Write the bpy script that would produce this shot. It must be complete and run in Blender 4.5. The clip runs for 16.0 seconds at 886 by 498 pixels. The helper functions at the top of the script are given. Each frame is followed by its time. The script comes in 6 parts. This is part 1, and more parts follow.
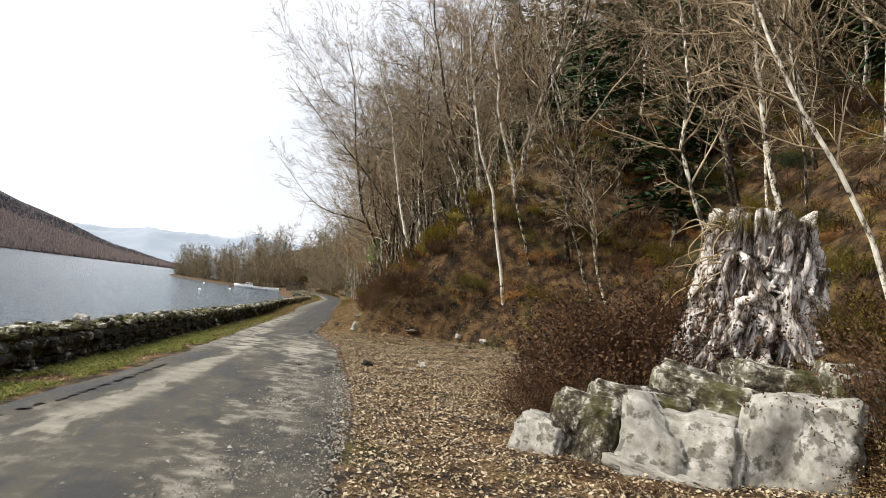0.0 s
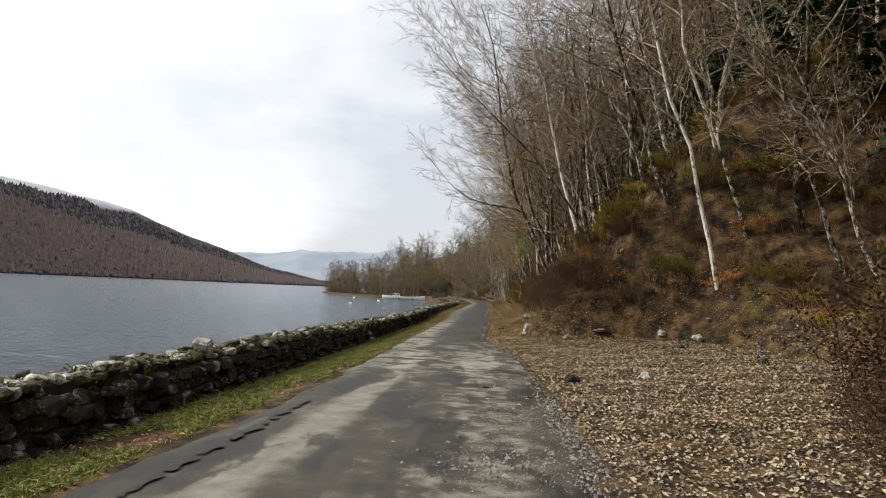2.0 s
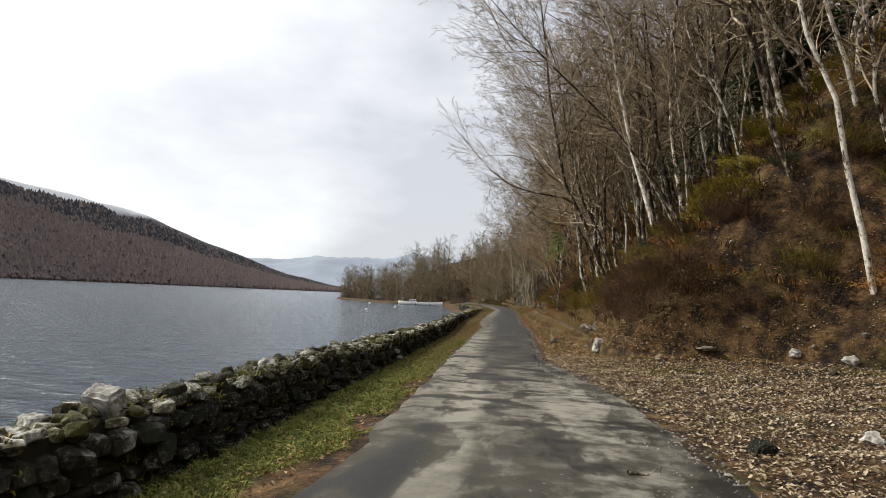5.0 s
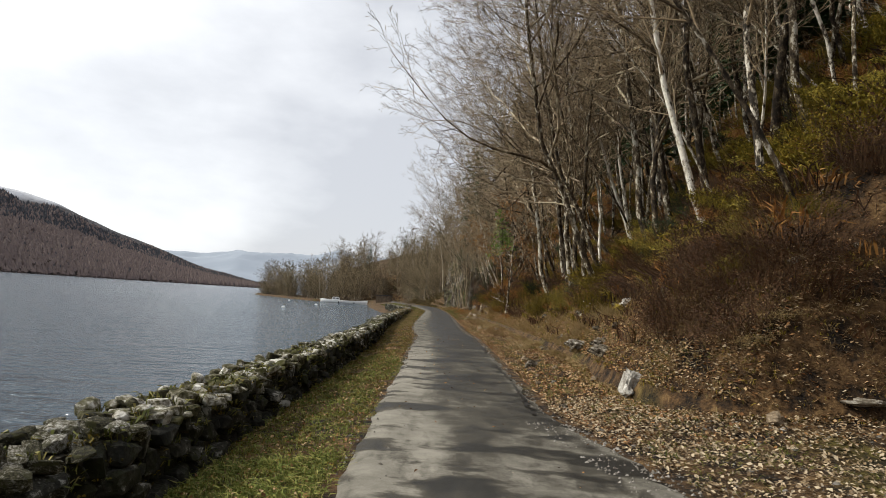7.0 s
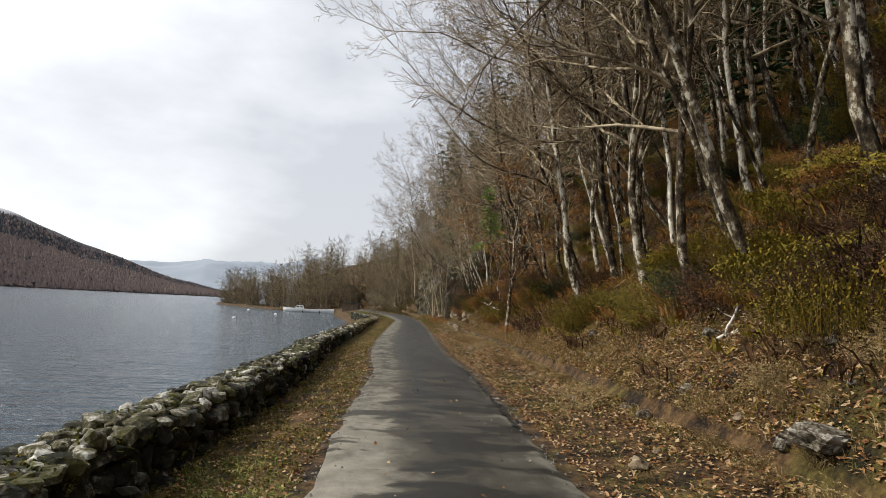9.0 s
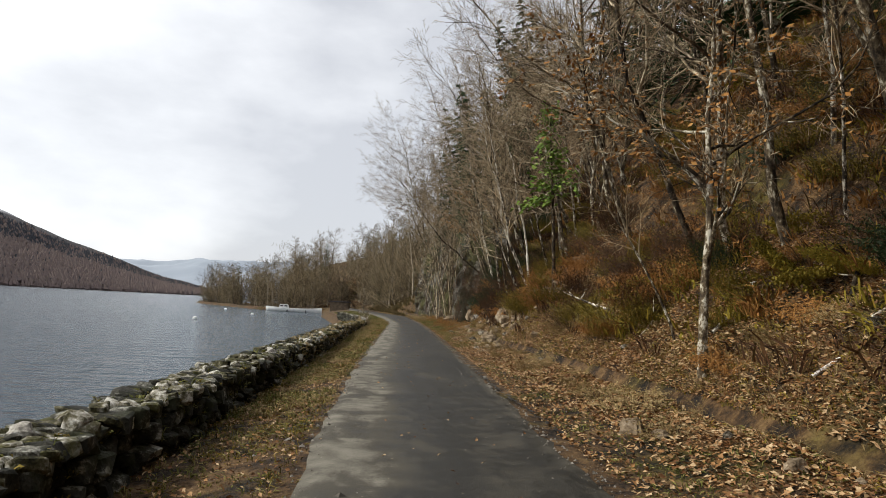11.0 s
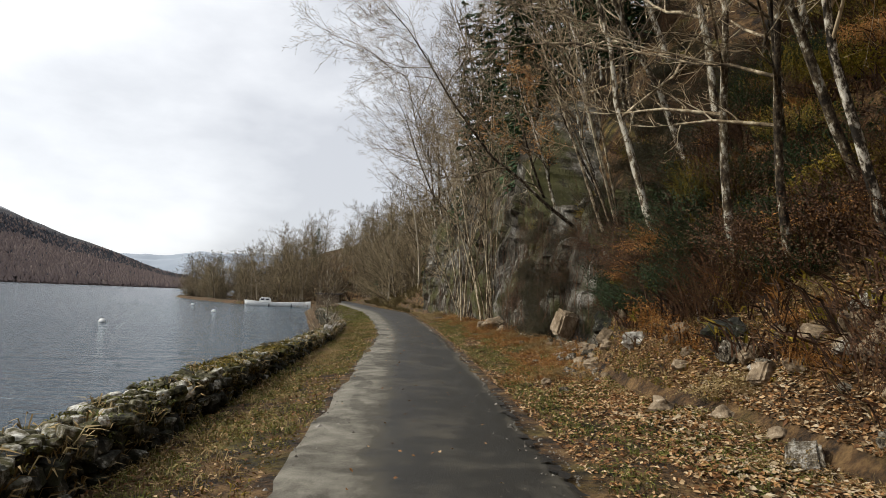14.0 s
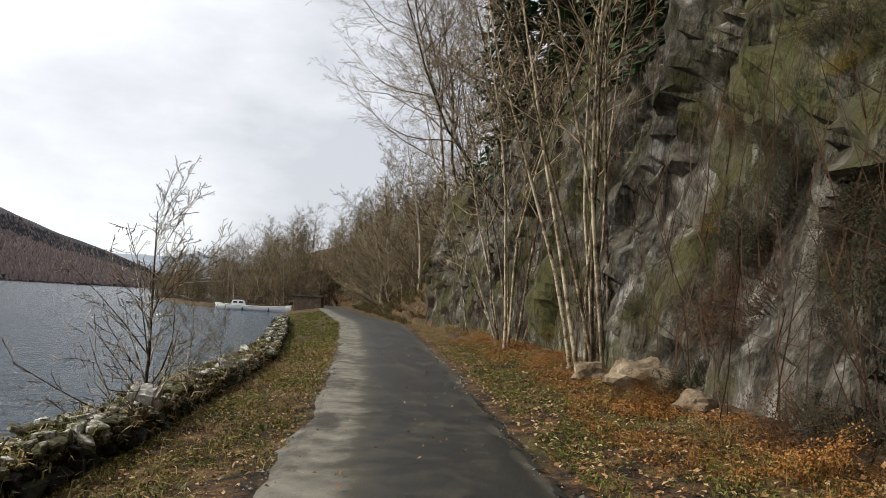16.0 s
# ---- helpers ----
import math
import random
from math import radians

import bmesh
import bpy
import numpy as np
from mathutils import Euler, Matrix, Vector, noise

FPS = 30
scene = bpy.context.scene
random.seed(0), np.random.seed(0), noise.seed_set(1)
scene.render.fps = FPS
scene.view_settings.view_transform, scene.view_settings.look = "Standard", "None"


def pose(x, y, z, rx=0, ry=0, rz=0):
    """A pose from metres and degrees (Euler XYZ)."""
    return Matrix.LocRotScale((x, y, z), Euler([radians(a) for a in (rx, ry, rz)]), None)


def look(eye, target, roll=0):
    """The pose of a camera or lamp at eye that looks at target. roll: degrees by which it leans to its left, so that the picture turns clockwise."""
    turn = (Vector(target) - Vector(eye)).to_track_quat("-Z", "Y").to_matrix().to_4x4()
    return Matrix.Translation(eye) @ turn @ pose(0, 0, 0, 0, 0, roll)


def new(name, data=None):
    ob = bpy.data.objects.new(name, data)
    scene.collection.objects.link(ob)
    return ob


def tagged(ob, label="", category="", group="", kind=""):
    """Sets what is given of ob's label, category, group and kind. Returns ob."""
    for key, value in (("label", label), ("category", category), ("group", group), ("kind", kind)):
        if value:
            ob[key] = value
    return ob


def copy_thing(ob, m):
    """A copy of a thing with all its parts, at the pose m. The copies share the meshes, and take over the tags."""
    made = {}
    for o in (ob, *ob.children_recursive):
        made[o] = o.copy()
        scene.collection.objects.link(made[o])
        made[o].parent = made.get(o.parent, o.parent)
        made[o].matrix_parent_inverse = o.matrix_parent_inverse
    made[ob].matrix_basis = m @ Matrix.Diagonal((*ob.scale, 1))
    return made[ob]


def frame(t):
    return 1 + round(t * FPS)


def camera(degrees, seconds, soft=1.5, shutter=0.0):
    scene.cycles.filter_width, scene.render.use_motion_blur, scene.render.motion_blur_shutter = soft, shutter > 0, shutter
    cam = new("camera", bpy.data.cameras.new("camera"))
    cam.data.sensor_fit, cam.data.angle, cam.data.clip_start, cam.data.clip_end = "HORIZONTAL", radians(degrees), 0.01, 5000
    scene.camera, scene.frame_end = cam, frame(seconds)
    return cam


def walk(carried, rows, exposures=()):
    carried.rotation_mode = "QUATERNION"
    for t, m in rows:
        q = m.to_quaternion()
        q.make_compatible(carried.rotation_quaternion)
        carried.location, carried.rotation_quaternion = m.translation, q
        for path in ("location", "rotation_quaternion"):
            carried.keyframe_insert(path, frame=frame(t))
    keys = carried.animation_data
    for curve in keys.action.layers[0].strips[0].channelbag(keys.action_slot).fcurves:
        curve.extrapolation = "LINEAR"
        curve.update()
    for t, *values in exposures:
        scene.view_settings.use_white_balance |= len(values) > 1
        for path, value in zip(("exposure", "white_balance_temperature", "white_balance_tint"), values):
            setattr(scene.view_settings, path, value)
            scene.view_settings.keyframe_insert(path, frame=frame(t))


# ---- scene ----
cam = camera(67.0, 16.0, soft=0.7)
# seconds, eye, yaw, pitch, lean
PATH = [
    (0, (3.136, -41.084, 1.708), -6.83, 4.42, 7.20),
    (0.5, (2.938, -39.940, 1.630), -4.34, 4.15, 6.21),
    (1, (2.746, -38.819, 1.539), -1.09, 3.93, 4.31),
    (1.5, (2.531, -37.815, 1.499), 2.35, 3.56, 2.88),
    (2, (2.300, -36.984, 1.456), 4.93, 3.56, 2.65),
    (2.5, (2.119, -36.243, 1.455), 6.53, 3.51, 1.60),
    (3, (1.964, -35.509, 1.439), 7.48, 3.77, 1.16),
    (3.5, (1.787, -34.829, 1.422), 7.99, 3.84, 1.58),
    (4, (1.638, -34.033, 1.405), 7.84, 3.93, 1.71),
    (6.5, (0.372, -27.651, 1.407), 1.59, 4.13, 3.72),
    (7, (0.343, -25.082, 1.388), -0.07, 4.27, 3.84),
    (7.5, (0.344, -22.687, 1.381), -1.21, 4.56, 4.32),
    (8, (0.392, -20.345, 1.395), -1.88, 4.81, 3.52),
    (8.5, (0.435, -17.750, 1.417), -2.26, 4.98, 3.16),
    (11, (0.001, -0.000, 1.255), -2.97, 5.00, 3.16),
    (11.5, (0.046, 3.867, 1.310), -2.89, 4.95, 3.31),
    (12, (0.080, 7.881, 1.349), -2.84, 4.91, 3.08),
    (12.5, (0.099, 11.746, 1.376), -2.77, 4.60, 2.65),
    (13, (0.072, 15.206, 1.356), -2.73, 4.82, 2.32),
    (13.5, (0.051, 19.042, 1.432), -2.71, 4.26, 2.16),
    (14, (0.043, 22.834, 1.411), -2.70, 4.14, 2.32),
    (14.5, (0.062, 26.592, 1.363), -2.68, 4.22, 2.55),
    (15, (0.024, 30.946, 1.393), -2.98, 4.07, 2.49),
    (15.5, (-0.013, 34.978, 1.329), -3.11, 4.32, 3.25),
    (16, (-0.001, 39.447, 1.343), -2.89, 4.68, 3.34),
]


def car_pose(eye, yaw, pitch, lean):
    a, b = radians(yaw), radians(pitch)
    way = Vector((-math.sin(a) * math.cos(b), math.cos(a) * math.cos(b), math.sin(b)))
    return look(eye, Vector(eye) + way, lean)


walk(cam, [(t, car_pose(eye, yaw, pitch, lean)) for t, eye, yaw, pitch, lean in PATH], [(0.0, 0.43), (0.8, 0.28), (1.6, 0.08), (2.6, -0.06), (16.0, -0.08)])

# ---------- light ----------
SUN_AZ, SUN_EL = -90.0, 38.0  # degrees from the road's heading, and over the horizon
sun_way = Vector((math.sin(radians(SUN_AZ)) * math.cos(radians(SUN_EL)), math.cos(radians(SUN_AZ)) * math.cos(radians(SUN_EL)), math.sin(radians(SUN_EL))))
sun_data = bpy.data.lights.new("sun", "SUN")
sun_data.energy, sun_data.angle, sun_data.color = 4.2, radians(3), (1.0, 0.96, 0.838)
sun = new("sun", sun_data)
sun.matrix_world = look(sun_way * 100, (0, 0, 0))

world = bpy.data.worlds.new("sky")
scene.world = world
world.use_nodes = True
wn, wl = world.node_tree.nodes, world.node_tree.links
wn.clear()


def wnode(kind, **values):
    n = wn.new(kind)
    for key, value in values.items():
        n.inputs[key].default_value = value
    return n


w_out = wn.new("ShaderNodeOutputWorld")
w_bg = wnode("ShaderNodeBackground", Strength=1.0)
w_sky = wn.new("ShaderNodeTexSky")
w_sky.sky_type, w_sky.sun_disc = "NISHITA", False
w_sky.sun_elevation, w_sky.sun_rotation = radians(SUN_EL), radians(SUN_AZ)
w_sky_s = wn.new("ShaderNodeVectorMath")
w_sky_s.operation = "SCALE"
w_sky_s.inputs["Scale"].default_value = 0.10
wl.new(w_sky.outputs[0], w_sky_s.inputs[0])
# cloud cover: brightest round the hidden sun, grey-blue banks away from it
w_co = wn.new("ShaderNodeTexCoord")
w_dot = wn.new("ShaderNodeVectorMath")
w_dot.operation = "DOT_PRODUCT"
w_dot.inputs[1].default_value = sun_way
wl.new(w_co.outputs["Generated"], w_dot.inputs[0])
w_map = wn.new("ShaderNodeMapping")
w_map.inputs["Scale"].default_value = (1.0, 1.0, 2.2)
wl.new(w_co.outputs["Generated"], w_map.inputs[0])
w_noise = wnode("ShaderNodeTexNoise", Scale=2.6, Detail=7.0, Roughness=0.52)
wl.new(w_map.outputs[0], w_noise.inputs["Vector"])
w_add = wn.new("ShaderNodeMath")
w_add.operation = "MULTIPLY_ADD"
w_add.inputs[1].default_value = 0.9
wl.new(w_noise.outputs["Fac"], w_add.inputs[0])
wl.new(w_dot.outputs["Value"], w_add.inputs[2])
w_ramp = wn.new("ShaderNodeValToRGB")
w_ramp.color_ramp.elements[0].position, w_ramp.color_ramp.elements[0].color = 0.50, (0.80, 0.82, 0.87, 1)
w_ramp.color_ramp.elements[1].position, w_ramp.color_ramp.elements[1].color = 0.70, (1.25, 1.27, 1.30, 1)
w_div = wn.new("ShaderNodeMath")
w_div.operation = "MULTIPLY"
w_div.inputs[1].default_value = 1 / 1.4
wl.new(w_add.outputs[0], w_div.inputs[0])
wl.new(w_div.outputs[0], w_ramp.inputs[0])
w_mix = wn.new("ShaderNodeMixRGB")
w_mix.inputs[0].default_value = 0.85
wl.new(w_sky_s.outputs[0], w_mix.inputs[1])
wl.new(w_ramp.outputs[0], w_mix.inputs[2])
wl.new(w_mix.outputs[0], w_bg.inputs["Color"])
wl.new(w_bg.outputs[0], w_out.inputs[0])

# ---------- materials ----------
def material(name, stops, scale=4.0, rough=0.85, bump=0.3, fine=30.0, detail=8.0, coords="Object", metal=0.0, wet=0.0, per_object=0.0, stretch=None, spec=0.3, bump_size=0.03):
    """A two-scale noise material. stops: (position, colour) along the mixed noise."""
    m = bpy.data.materials.new(name)
    m.use_nodes = True
    n, l = m.node_tree.nodes, m.node_tree.links
    bsdf = n["Principled BSDF"]
    co = n.new("ShaderNodeTexCoord")
    vec = co.outputs[coords]
    if stretch:
        mp = n.new("ShaderNodeMapping")
        mp.inputs["Scale"].default_value = stretch
        l.new(vec, mp.inputs[0])
        vec = mp.outputs[0]
    big = n.new("ShaderNodeTexNoise")
    big.inputs["Scale"].default_value, big.inputs["Detail"].default_value, big.inputs["Roughness"].default_value = scale, detail, 0.62
    small = n.new("ShaderNodeTexNoise")
    small.inputs["Scale"].default_value, small.inputs["Detail"].default_value, small.inputs["Roughness"].default_value = fine, 4.0, 0.7
    l.new(vec, big.inputs["Vector"]), l.new(vec, small.inputs["Vector"])
    mix = n.new("ShaderNodeMath")
    mix.operation = "MULTIPLY_ADD"
    mix.inputs[1].default_value = 0.45
    sub = n.new("ShaderNodeMath")
    sub.operation = "SUBTRACT"
    sub.inputs[1].default_value = 0.225
    l.new(small.outputs["Fac"], mix.inputs[0]), l.new(big.outputs["Fac"], mix.inputs[2]), l.new(mix.outputs[0], sub.inputs[0])
    fac = sub.outputs[0]
    if per_object:
        info = n.new("ShaderNodeObjectInfo")
        var = n.new("ShaderNodeMath")
        var.operation = "MULTIPLY_ADD"
        var.inputs[1].default_value = per_object
        geo = n.new("ShaderNodeNewGeometry")
        both, part_ = n.new("ShaderNodeMath"), n.new("ShaderNodeMath")
        both.operation, part_.operation = "ADD", "FRACT"
        l.new(info.outputs["Random"], both.inputs[0]), l.new(geo.outputs["Random Per Island"], both.inputs[1]), l.new(both.outputs[0], part_.inputs[0])
        l.new(part_.outputs[0], var.inputs[0]), l.new(fac, var.inputs[2])
        less = n.new("ShaderNodeMath")
        less.operation = "SUBTRACT"
        less.inputs[1].default_value = per_object / 2
        l.new(var.outputs[0], less.inputs[0])
        fac = less.outputs[0]
    ramp = n.new("ShaderNodeValToRGB")
    while len(ramp.color_ramp.elements) < len(stops):
        ramp.color_ramp.elements.new(0.5)
    for e, (p, c) in zip(ramp.color_ramp.elements, stops):
        e.position, e.color = p, (*c, 1)
    l.new(fac, ramp.inputs[0]), l.new(ramp.outputs[0], bsdf.inputs["Base Color"])
    bsdf.inputs["Roughness"].default_value, bsdf.inputs["Metallic"].default_value = rough, metal
    bsdf.inputs["Specular IOR Level"].default_value = spec
    if bump:
        b = n.new("ShaderNodeBump")
        b.inputs["Strength"].default_value, b.inputs["Distance"].default_value = bump, bump_size
        l.new(fac, b.inputs["Height"]), l.new(b.outputs[0], bsdf.inputs["Normal"])
    return m


def island_material(name, colours, rough=0.8, translucent=0.0):
    """Each loose piece of a mesh takes its own colour out of a few."""
    m = bpy.data.materials.new(name)
    m.use_nodes = True
    n, l = m.node_tree.nodes, m.node_tree.links
    bsdf = n["Principled BSDF"]
    geo = n.new("ShaderNodeNewGeometry")
    info = n.new("ShaderNodeObjectInfo")
    add = n.new("ShaderNodeMath")
    add.operation = "MULTIPLY_ADD"
    add.inputs[1].default_value = 0.8
    half = n.new("ShaderNodeMath")
    half.operation = "MULTIPLY"
    half.inputs[1].default_value = 0.2
    l.new(info.outputs["Random"], half.inputs[0])
    l.new(geo.outputs["Random Per Island"], add.inputs[0]), l.new(half.outputs[0], add.inputs[2])
    ramp = n.new("ShaderNodeValToRGB")
    while len(ramp.color_ramp.elements) < len(colours):
        ramp.color_ramp.elements.new(0.5)
    for k, (e, c) in enumerate(zip(ramp.color_ramp.elements, colours)):
        e.position, e.color = k / (len(colours) - 1), (*c, 1)
    l.new(add.outputs[0], ramp.inputs[0]), l.new(ramp.outputs[0], bsdf.inputs["Base Color"])
    bsdf.inputs["Roughness"].default_value = rough
    bsdf.inputs["Specular IOR Level"].default_value = 0.25
    return m




def ground_material():
    """Earth under leaves: rust and tan litter, dark damp soil and olive moss in patches; bare grit where it is level and trodden."""
    m = material("leafy_earth", [(0.36, (0.008, 0.005, 0.003)), (0.44, (0.034, 0.019, 0.008)), (0.54, (0.085, 0.046, 0.018)), (0.66, (0.165, 0.100, 0.042))], scale=2.6, fine=22, rough=0.95, bump=1.0, bump_size=0.10)
    n, l = m.node_tree.nodes, m.node_tree.links
    b = n["Principled BSDF"]
    ramp = b.inputs["Base Color"].links[0].from_node
    co = n.new("ShaderNodeTexCoord")
    moss = n.new("ShaderNodeTexNoise")
    moss.inputs["Scale"].default_value, moss.inputs["Detail"].default_value = 0.55, 7.0
    l.new(co.outputs["Object"], moss.inputs["Vector"])
    cut = n.new("ShaderNodeMapRange")
    cut.interpolation_type = "SMOOTHSTEP"
    for i, x in enumerate((0.52, 0.64, 0.0, 0.75), 1):
        cut.inputs[i].default_value = x
    l.new(moss.outputs["Fac"], cut.inputs[0])
    tint = n.new("ShaderNodeMixRGB")
    tint.blend_type = "MULTIPLY"
    tint.inputs[2].default_value = (0.62, 0.95, 0.35, 1)
    l.new(cut.outputs[0], tint.inputs[0]), l.new(ramp.outputs[0], tint.inputs[1]), l.new(tint.outputs[0], b.inputs["Base Color"])
    return m


def mossy(m, scale, lo, hi, amount, colour):
    """Lays noise patches of one colour over a material."""
    n, l = m.node_tree.nodes, m.node_tree.links
    b = n["Principled BSDF"]
    was = b.inputs["Base Color"].links[0].from_socket
    co = n.new("ShaderNodeTexCoord")
    k = n.new("ShaderNodeTexNoise")
    k.inputs["Scale"].default_value, k.inputs["Detail"].default_value, k.inputs["Roughness"].default_value = scale, 8.0, 0.65
    l.new(co.outputs["Object"], k.inputs["Vector"])
    cut = n.new("ShaderNodeMapRange")
    cut.interpolation_type = "SMOOTHSTEP"
    for i, x in enumerate((lo, hi, 0.0, amount), 1):
        cut.inputs[i].default_value = x
    mix = n.new("ShaderNodeMixRGB")
    mix.inputs[2].default_value = (*colour, 1)
    l.new(k.outputs["Fac"], cut.inputs[0]), l.new(cut.outputs[0], mix.inputs[0]), l.new(was, mix.inputs[1]), l.new(mix.outputs[0], b.inputs["Base Color"])


GROUND = ground_material()
# stone and moss tones are darkened to carry shade on the wall's road face
STONE = material("shade_darkened_stone", [(0.34, (0.008, 0.008, 0.006)), (0.48, (0.024, 0.023, 0.017)), (0.58, (0.062, 0.058, 0.045)), (0.66, (0.34, 0.33, 0.29))], scale=4.5, fine=22, rough=0.95, bump=1.0, bump_size=0.05, per_object=0.14)
mossy(STONE, 3.5, 0.48, 0.58, 0.75, (0.020, 0.022, 0.006))
CLIFF = material("mossy_cliff_rock", [(0.32, (0.010, 0.009, 0.006)), (0.43, (0.045, 0.038, 0.027)), (0.52, (0.092, 0.080, 0.063)), (0.60, (0.135, 0.122, 0.102)), (0.70, (0.36, 0.34, 0.31))], scale=1.6, fine=8, rough=0.95, bump=1.0, bump_size=0.22, stretch=(1.3, 1.3, 0.55))
mossy(CLIFF, 0.33, 0.47, 0.60, 0.85, (0.058, 0.056, 0.014))
# near-black patches from a finer noise
mossy(CLIFF, 1.6, 0.58, 0.66, 0.8, (0.012, 0.011, 0.007))
BIRCH = material("birch_bark", [(0.40, (0.020, 0.015, 0.010)), (0.46, (0.13, 0.10, 0.07)), (0.51, (0.46, 0.41, 0.33)), (0.62, (0.74, 0.69, 0.60))], scale=5.0, fine=16, rough=0.85, bump=0.9, bump_size=0.03, stretch=(1.4, 1.4, 0.75), per_object=0.16)
BARK = material("lichened_brown_bark", [(0.38, (0.016, 0.011, 0.007)), (0.48, (0.070, 0.050, 0.030)), (0.55, (0.15, 0.115, 0.070)), (0.61, (0.48, 0.44, 0.36))], scale=5.5, fine=18, rough=0.95, bump=1.0, bump_size=0.04, stretch=(1.3, 1.3, 0.8), per_object=0.16)
TWIG = material("bare_twigs", [(0.32, (0.070, 0.046, 0.024)), (0.50, (0.215, 0.155, 0.090)), (0.68, (0.45, 0.35, 0.225))], scale=0.6, fine=5, rough=0.85, bump=0.0, per_object=0.4)
WOOD_FAR = material("far_bare_woods", [(0.34, (0.070, 0.052, 0.030)), (0.50, (0.175, 0.135, 0.078)), (0.66, (0.33, 0.26, 0.160))], scale=0.12, fine=2, rough=0.95, bump=0.0, per_object=0.4)
LIMB = material("pale_brown_limbs", [(0.36, (0.045, 0.032, 0.019)), (0.50, (0.17, 0.125, 0.075)), (0.62, (0.48, 0.40, 0.28))], scale=4.0, fine=14, rough=0.9, bump=0.5, per_object=0.2)
FAR_BARK = material("far_pale_bark", [(0.40, (0.10, 0.075, 0.05)), (0.60, (0.34, 0.29, 0.22))], scale=0.8, fine=4, rough=0.95, bump=0.0, per_object=0.5)
# the purple-grey cast of these stops holds the hill's distance haze
HILL = material("moorland_hill", [(0.34, (0.030, 0.026, 0.030)), (0.45, (0.080, 0.060, 0.060)), (0.56, (0.135, 0.098, 0.088)), (0.70, (0.19, 0.145, 0.115))], scale=0.018, fine=0.13, rough=1.0, bump=0.8, bump_size=6.0)

# ---------- the land ----------
WATER_Z = -1.4


def along(table):
    """A broken line through (y, value) pairs, read off a table of quarter metres."""
    ys, vs = [p[0] for p in table], [p[1] for p in table]
    fine_ = np.interp(np.arange(-150.0, 320.5, 0.25), ys, vs).tolist()

    def value(y):
        k = (min(max(y, -149.9), 319.9) + 150.0) * 4
        i = int(k)
        return fine_[i] + (fine_[i + 1] - fine_[i]) * (k - i)

    return value


road_left = along([(-120, -8.0), (-60, -1.6), (-31, -0.60), (-26, -0.38), (-12, -0.38), (0, -0.45), (6, -0.83), (13, -0.98), (47, -1.05), (57, -1.75), (77, -3.7), (100, -7.4), (130, -12.0), (150, -15.0), (200, -40)])
road_right = along([(-120, -3.0), (-60, 2.6), (-31, 3.3), (-22, 2.9), (-16, 1.9), (-10, 1.9), (0, 1.9), (6, 1.6), (12, 1.62), (27, 1.52), (40, 1.4), (52, 1.15), (79, 0.1), (100, -3.6), (130, -8.4), (150, -11.5), (200, -36)])
wall_line = along([(-120, -9.5), (-60, -3.2), (-31, -1.78), (-22, -1.66), (-10, -1.66), (0, -1.72), (5, -2.08), (23, -2.22), (31, -2.58), (47, -2.66), (56, -3.1), (66, -4.6), (75, -6.2), (100, -10.2), (118, -13.3), (135, -14.6), (148, -17.0), (151, -30.0), (160, -36), (200, -58), (214, -64), (226, -62), (260, -30), (300, 40)])
bank_foot = along([(-120, 4.0), (-60, 7.0), (-37.5, 7.1), (-35.5, 8.5), (-33, 8.6), (-31.5, 7.9), (-29, 7.7), (-24, 8.8), (-19.5, 8.4), (-18.25, 7.2), (-17.5, 5.7), (-17, 4.0), (-16, 3.35), (-13, 3.3), (-11, 3.6), (-6, 3.6), (0, 3.6), (8, 3.5), (13, 3.4), (16, 3.3), (20, 3.05), (24, 3.3), (30, 3.6), (32, 3.3), (34.5, 3.35), (36.5, 3.9), (39, 4.2), (42, 4.0), (46, 3.8), (56, 3.8), (66, 3.0), (78, 1.0), (90, -0.8), (130, -6.5), (150, -9.5), (156, -26), (200, -50), (214, -58), (226, -55), (260, -5), (300, 80)])
bank_steep = along([(-120, 0.7), (-33, 0.9), (-20, 1.0), (-17, 1.8), (-9, 1.6), (-3, 1.2), (2, 1.05), (12, 1.1), (20, 1.6), (26, 1.1), (28, 1.0), (33, 1.4), (38, 3.2), (46, 4.0), (52, 5.0), (75, 5.0), (83, 2.4), (92, 0.9), (110, 0.6), (300, 0.55)])
bank_top = along([(-120, 4), (-20, 4), (0, 5), (28, 5), (37, 4.4), (45, 4.8), (51, 11), (60, 14), (76, 8), (90, 5), (130, 5), (300, 5)])
hill_slope = along([(-120, 0.75), (-30, 0.80), (-18, 0.66), (-10, 0.68), (0, 0.82), (40, 0.85), (70, 0.7), (100, 0.5), (150, 0.3), (300, 0.25)])


def lump(x, y, size, seed):
    return noise.noise(Vector((x / size + seed, y / size, seed * 1.7)))


